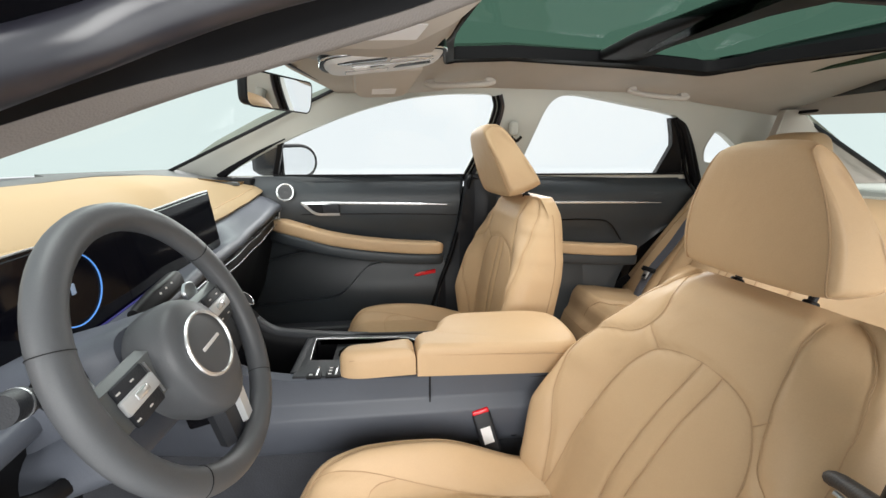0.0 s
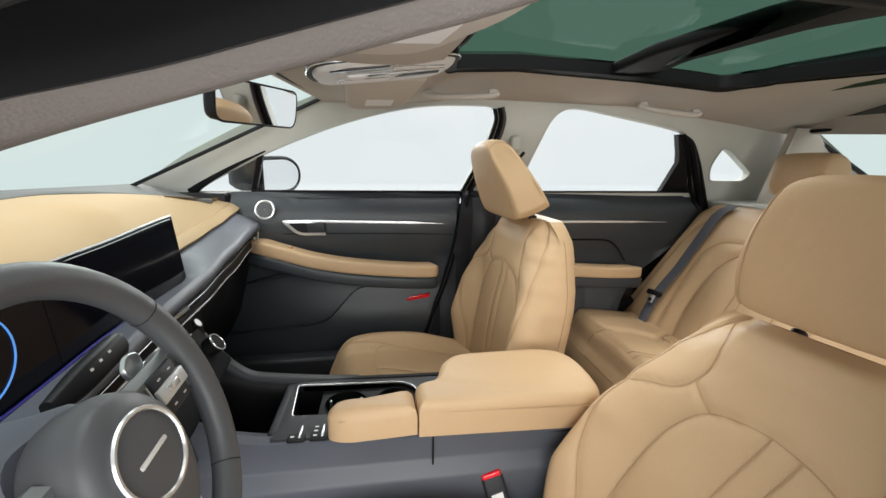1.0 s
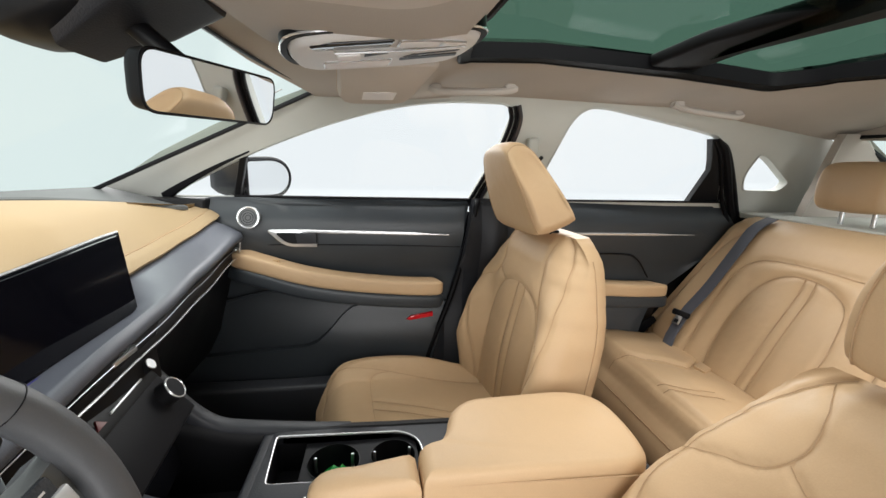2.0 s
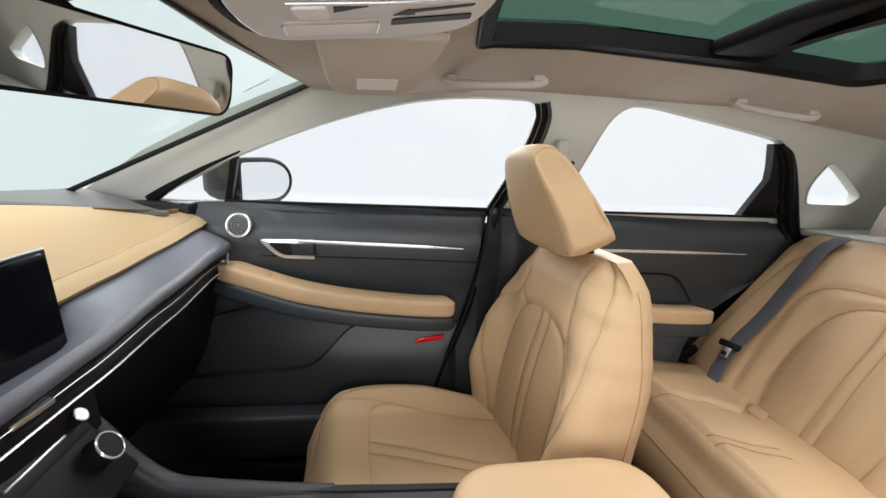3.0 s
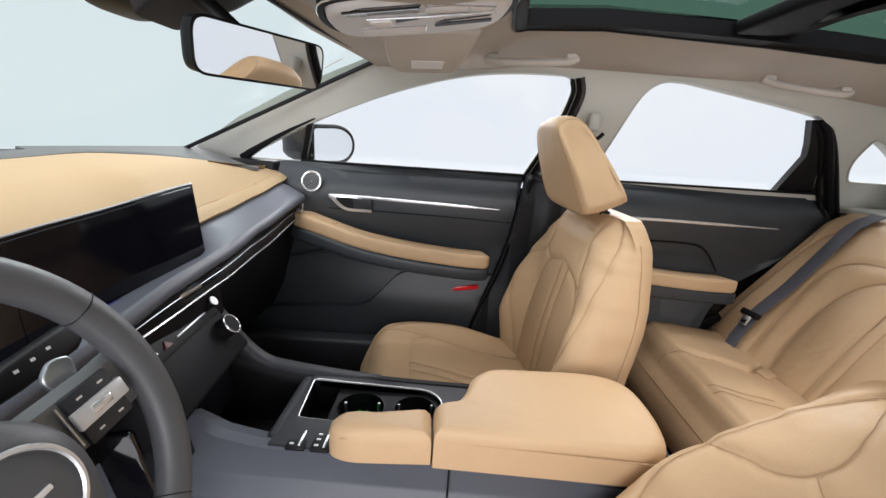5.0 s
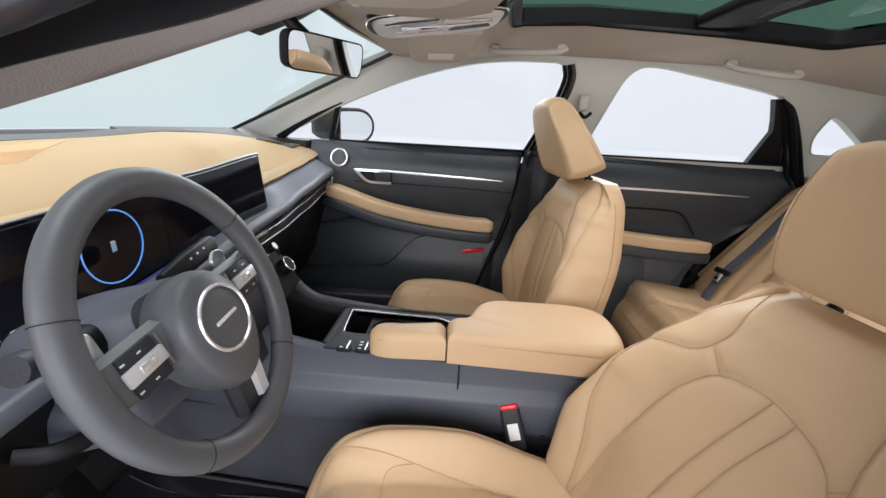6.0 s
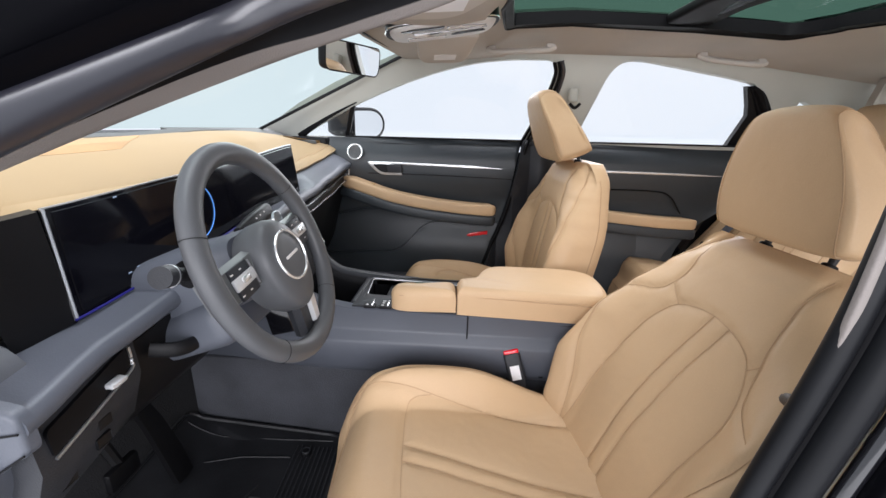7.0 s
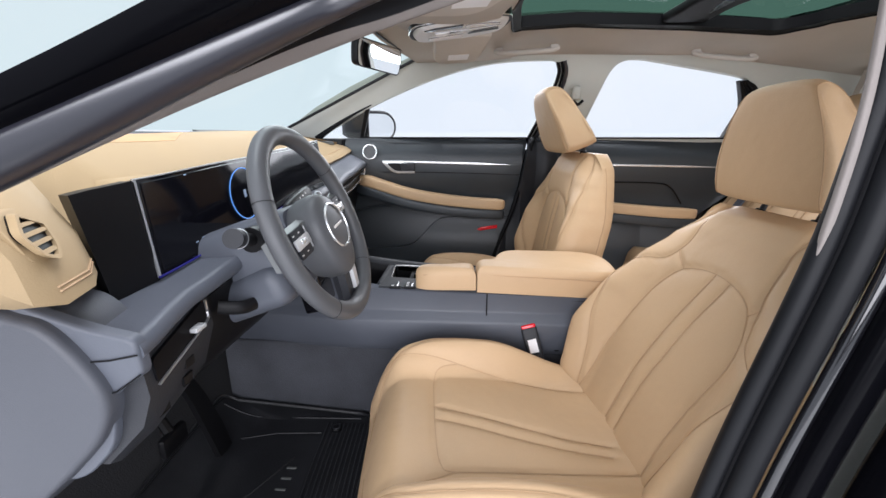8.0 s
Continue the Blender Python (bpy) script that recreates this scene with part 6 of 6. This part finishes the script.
RP = spline([(-0.35, -0.155, 0.876), (-0.255, 0.025, 1.010), (-0.163, 0.197, 1.152), (-0.085, 0.212, 1.19), (0.0, 0.212, 1.215), (0.15, 0.21, 1.255), (0.5, 0.20, 1.29)], 6)


def strip(one, two, pairs, mt, nm, label=""):
    """A ribbon running along the pillar between weighted offsets of two guide lines."""
    part(nm, rings([[a.lerp(b, w) + Vector(o) for w, o in pairs] for a, b in zip(one, two)], (True, True)), mt, frame_d, label, sharp=50)


TW = [0.42 - 0.20 * sstep(-0.21, -0.08, p.x) for p in AP]
part("pillar_trim", rings([[a, a.lerp(b, 0.4 * w) + Vector((0, 0, -0.001)), a.lerp(b, w) + Vector((0, 0, 0.001)), a.lerp(b, w) + Vector((0, 0.02, 0.035)), a + Vector((0, 0.03, 0.02))] for a, b, w in zip(AP, SP, TW)]), TRIM_D, frame_d, "beige inner pillar trim, colour darkened against the lamp", sharp=50)
part("pillar_gap", rings([[a.lerp(b, w) + Vector((0, 0, 0.002)), a.lerp(b, w + 0.06) + Vector((0, 0, -0.001)), a.lerp(b, w + 0.14) + Vector((0, 0, 0.006)), a.lerp(b, 0.95) + Vector((0, 0, 0.006)), a.lerp(b, 0.95) + Vector((0, 0.02, 0.04)), a.lerp(b, w) + Vector((0, 0.02, 0.04))] for a, b, w in zip(AP, SP, TW)]), RUBBER, frame_d, "dark rubber channel", sharp=50)
part("door_seal", sweep([p.copy() for p in SP], circle(0.0150, 18), (0, 0, 1)), SEAL, frame_d, "dark grey rubber door seal")
strip(SP, RP, [(0.10, (0, -0.004, 0.0)), (0.22, (0, -0.016, 0)), (0.34, (0, -0.018, 0)), (0.40, (0, -0.010, 0)), (0.55, (0, -0.012, 0)), (0.80, (0, -0.006, 0)), (0.94, (0, 0.0, 0)), (1.0, (0, 0.012, 0)), (1.0, (0, 0.05, 0)), (0.2, (0, 0.05, 0.02))], BODYB, "outer_pillar", "gloss black outer pillar")
BPATH = [(0.245, 0.175, 0.20), (0.285, 0.19, 0.40), (0.324, 0.20, 0.592), (0.372, 0.20, 0.825), (0.390, 0.205, 0.93), (0.405, 0.215, 1.03), (0.43, 0.25, 1.17)]


def post(dx, dy, prof, mt, nm, label=""):
    part(nm, sweep(spline([(x + dx, y + dy, z) for x, y, z in BPATH], 6), prof, (0, 1, 0)), mt, frame_d, label)


post(-0.008, 0.006, circle(0.0115, 14), SEALB, "door_seal", "dark grey rubber door seal")
post(0.014, -0.010, circle(0.0145, 14), SEALB, "door_seal", "dark grey rubber door seal")
post(0.012, 0.004, circle(0.016, 10), RUBBER, "frame_flange")
# Thin gloss tube, added to draw the highlight streak on the black paint.
post(0.034, -0.024, circle(0.0075, 10), PAINT, "streak_tube", "thin gloss tube added for the bright streak")
post(0.055, -0.035, rrect(0.034, 0.030, 0.012), BODYB, "outer_pillar", "black middle pillar with its gloss cut")
post(0.115, -0.075, rrect(0.085, 0.05, 0.02), BODYB, "outer_pillar")
# Pale strip in the darkened trim colour, as the side lamp overlights it.
part("pillar_trim", sweep(spline([(0.3605, 0.202, 0.826), (0.3665, 0.202, 0.90), (0.373, 0.206, 0.96), (0.381, 0.217, 1.03), (0.402, 0.256, 1.17)], 6), rrect(0.008, 0.008, 0.003), (0, 1, 0)), TRIM_D, frame_d, "pale pillar trim, darkened against the side lamp")
part("sill", box(-0.9, 0.6, 0.06, 0.20, 0.02, 0.15, 0.02, 3), PAINT, frame_d, "black door sill")
part("body_side", sheet([(0.36, -0.1), (0.60, -0.1), (0.60, 0.6), (0.62, 1.15), (0.52, 1.15), (0.44, 0.6)], [], lambda u, v, s: (u, 0.085 + 0.03 * s, v), 0.1), BODYB, frame_d)
gl = thing("belt_guide", (0.40, 0.26, 0.74), "black belt guide arm beside the driver's seat back", "seat belt")
part("guide_arm", sweep(spline([(0.425, 0.300, 0.714), (0.418, 0.288, 0.722), (0.405, 0.262, 0.733), (0.39, 0.236, 0.745)], 6), circle(0.010, 12, 0.008), scale=[0.5, 0.8, 1.0] + [1.0] * 16), CHAR, gl)
part("guide_pin", tube([(0.425, 0.296, 0.702), (0.428, 0.282, 0.700)], 0.003, 8), SILVER, gl)
# car floor mat
fm = thing("floor_mat", (-0.45, 0.55, 0.10), "black rubber floor mat with raised ribs and grip field", "floor mat")
MATO = round_poly([(-0.74, 0.30), (-0.76, 0.845), (-0.30, 0.850), (-0.26, 0.76), (-0.26, 0.34), (-0.32, 0.28)], 0.04)


def mat_z(u, v):
    return 0.106 + 0.20 * sstep(-0.62, -1.0, u)


part("mat_sheet", sheet(MATO, [], lambda u, v, s: (u, v, mat_z(u, v) + 0.008 - 0.008 * s), 0.05), MAT, fm)
part("mat_edge", sweep([(u, v, mat_z(u, v) + 0.010) for u, v in MATO], circle(0.006, 6), closed=True), MAT, fm)
part("mat_edge", sweep([(-0.74 + 0.03 * i, 0.808 + 0.0012 * i, mat_z(-0.74 + 0.03 * i, 0.8) + 0.009) for i in range(15)], circle(0.003, 6)), MAT, fm)
for i in range(13):
    x = -0.412 + 0.0125 * i
    part("mat_rib", tube([(x + 0.022, 0.50, mat_z(x, 0.5) + 0.009), (x + 0.01, 0.64, mat_z(x, 0.6) + 0.009), (x, 0.80, mat_z(x, 0.8) + 0.009)], 0.0034, 6), MAT, fm)
part("mat_fastener", prism(circle(0.016, 20), lambda u, v, d: (-0.381 + u, 0.775 + v, 0.114 + d), 0.0, 0.010, 0.003), BLACK, fm)
part("mat_fastener_ring", sweep([(-0.381 + u, 0.775 + v, 0.124) for u, v in circle(0.011, 20)], circle(0.002, 5), closed=True), CHAR, fm)
for i in range(4):
    part("mat_badge", box(-0.466, -0.440, 0.518 + 0.034 * i, 0.524 + 0.034 * i, 0.113, 0.117, 0.001, 2), DEFG, fm, "plain raised badge bar")
part("mat_line", tube([(-0.70, 0.70, 0.116), (-0.55, 0.745, 0.116), (-0.42, 0.755, 0.116)], 0.0022, 5), MAT, fm)
part("mat_line", tube([(-0.60, 0.44, 0.116), (-0.52, 0.54, 0.116), (-0.46, 0.66, 0.116)], 0.0022, 5), MAT, fm)
ped = thing("pedals", (-0.72, 0.5, 0.2), "black accelerator and brake pedals in the footwell", "pedals")
part("brake_pedal", box(-0.70, -0.68, 0.50, 0.58, 0.24, 0.29, 0.008, 2), BLACK, ped)
part("brake_arm", tube([(-0.69, 0.54, 0.27), (-0.76, 0.54, 0.42), (-0.80, 0.54, 0.60)], 0.012), BLACK, ped)
part("accelerator", rings([[(x + a, y + b, z) for a, b in ((-0.01, -w), (0.006, -w), (0.010, 0), (0.006, w), (-0.01, w))] for x, y, z, w in ((-0.66, 0.665, 0.125, 0.026), (-0.675, 0.66, 0.20, 0.028), (-0.70, 0.65, 0.30, 0.024), (-0.74, 0.64, 0.40, 0.018))]), BLACK, ped)
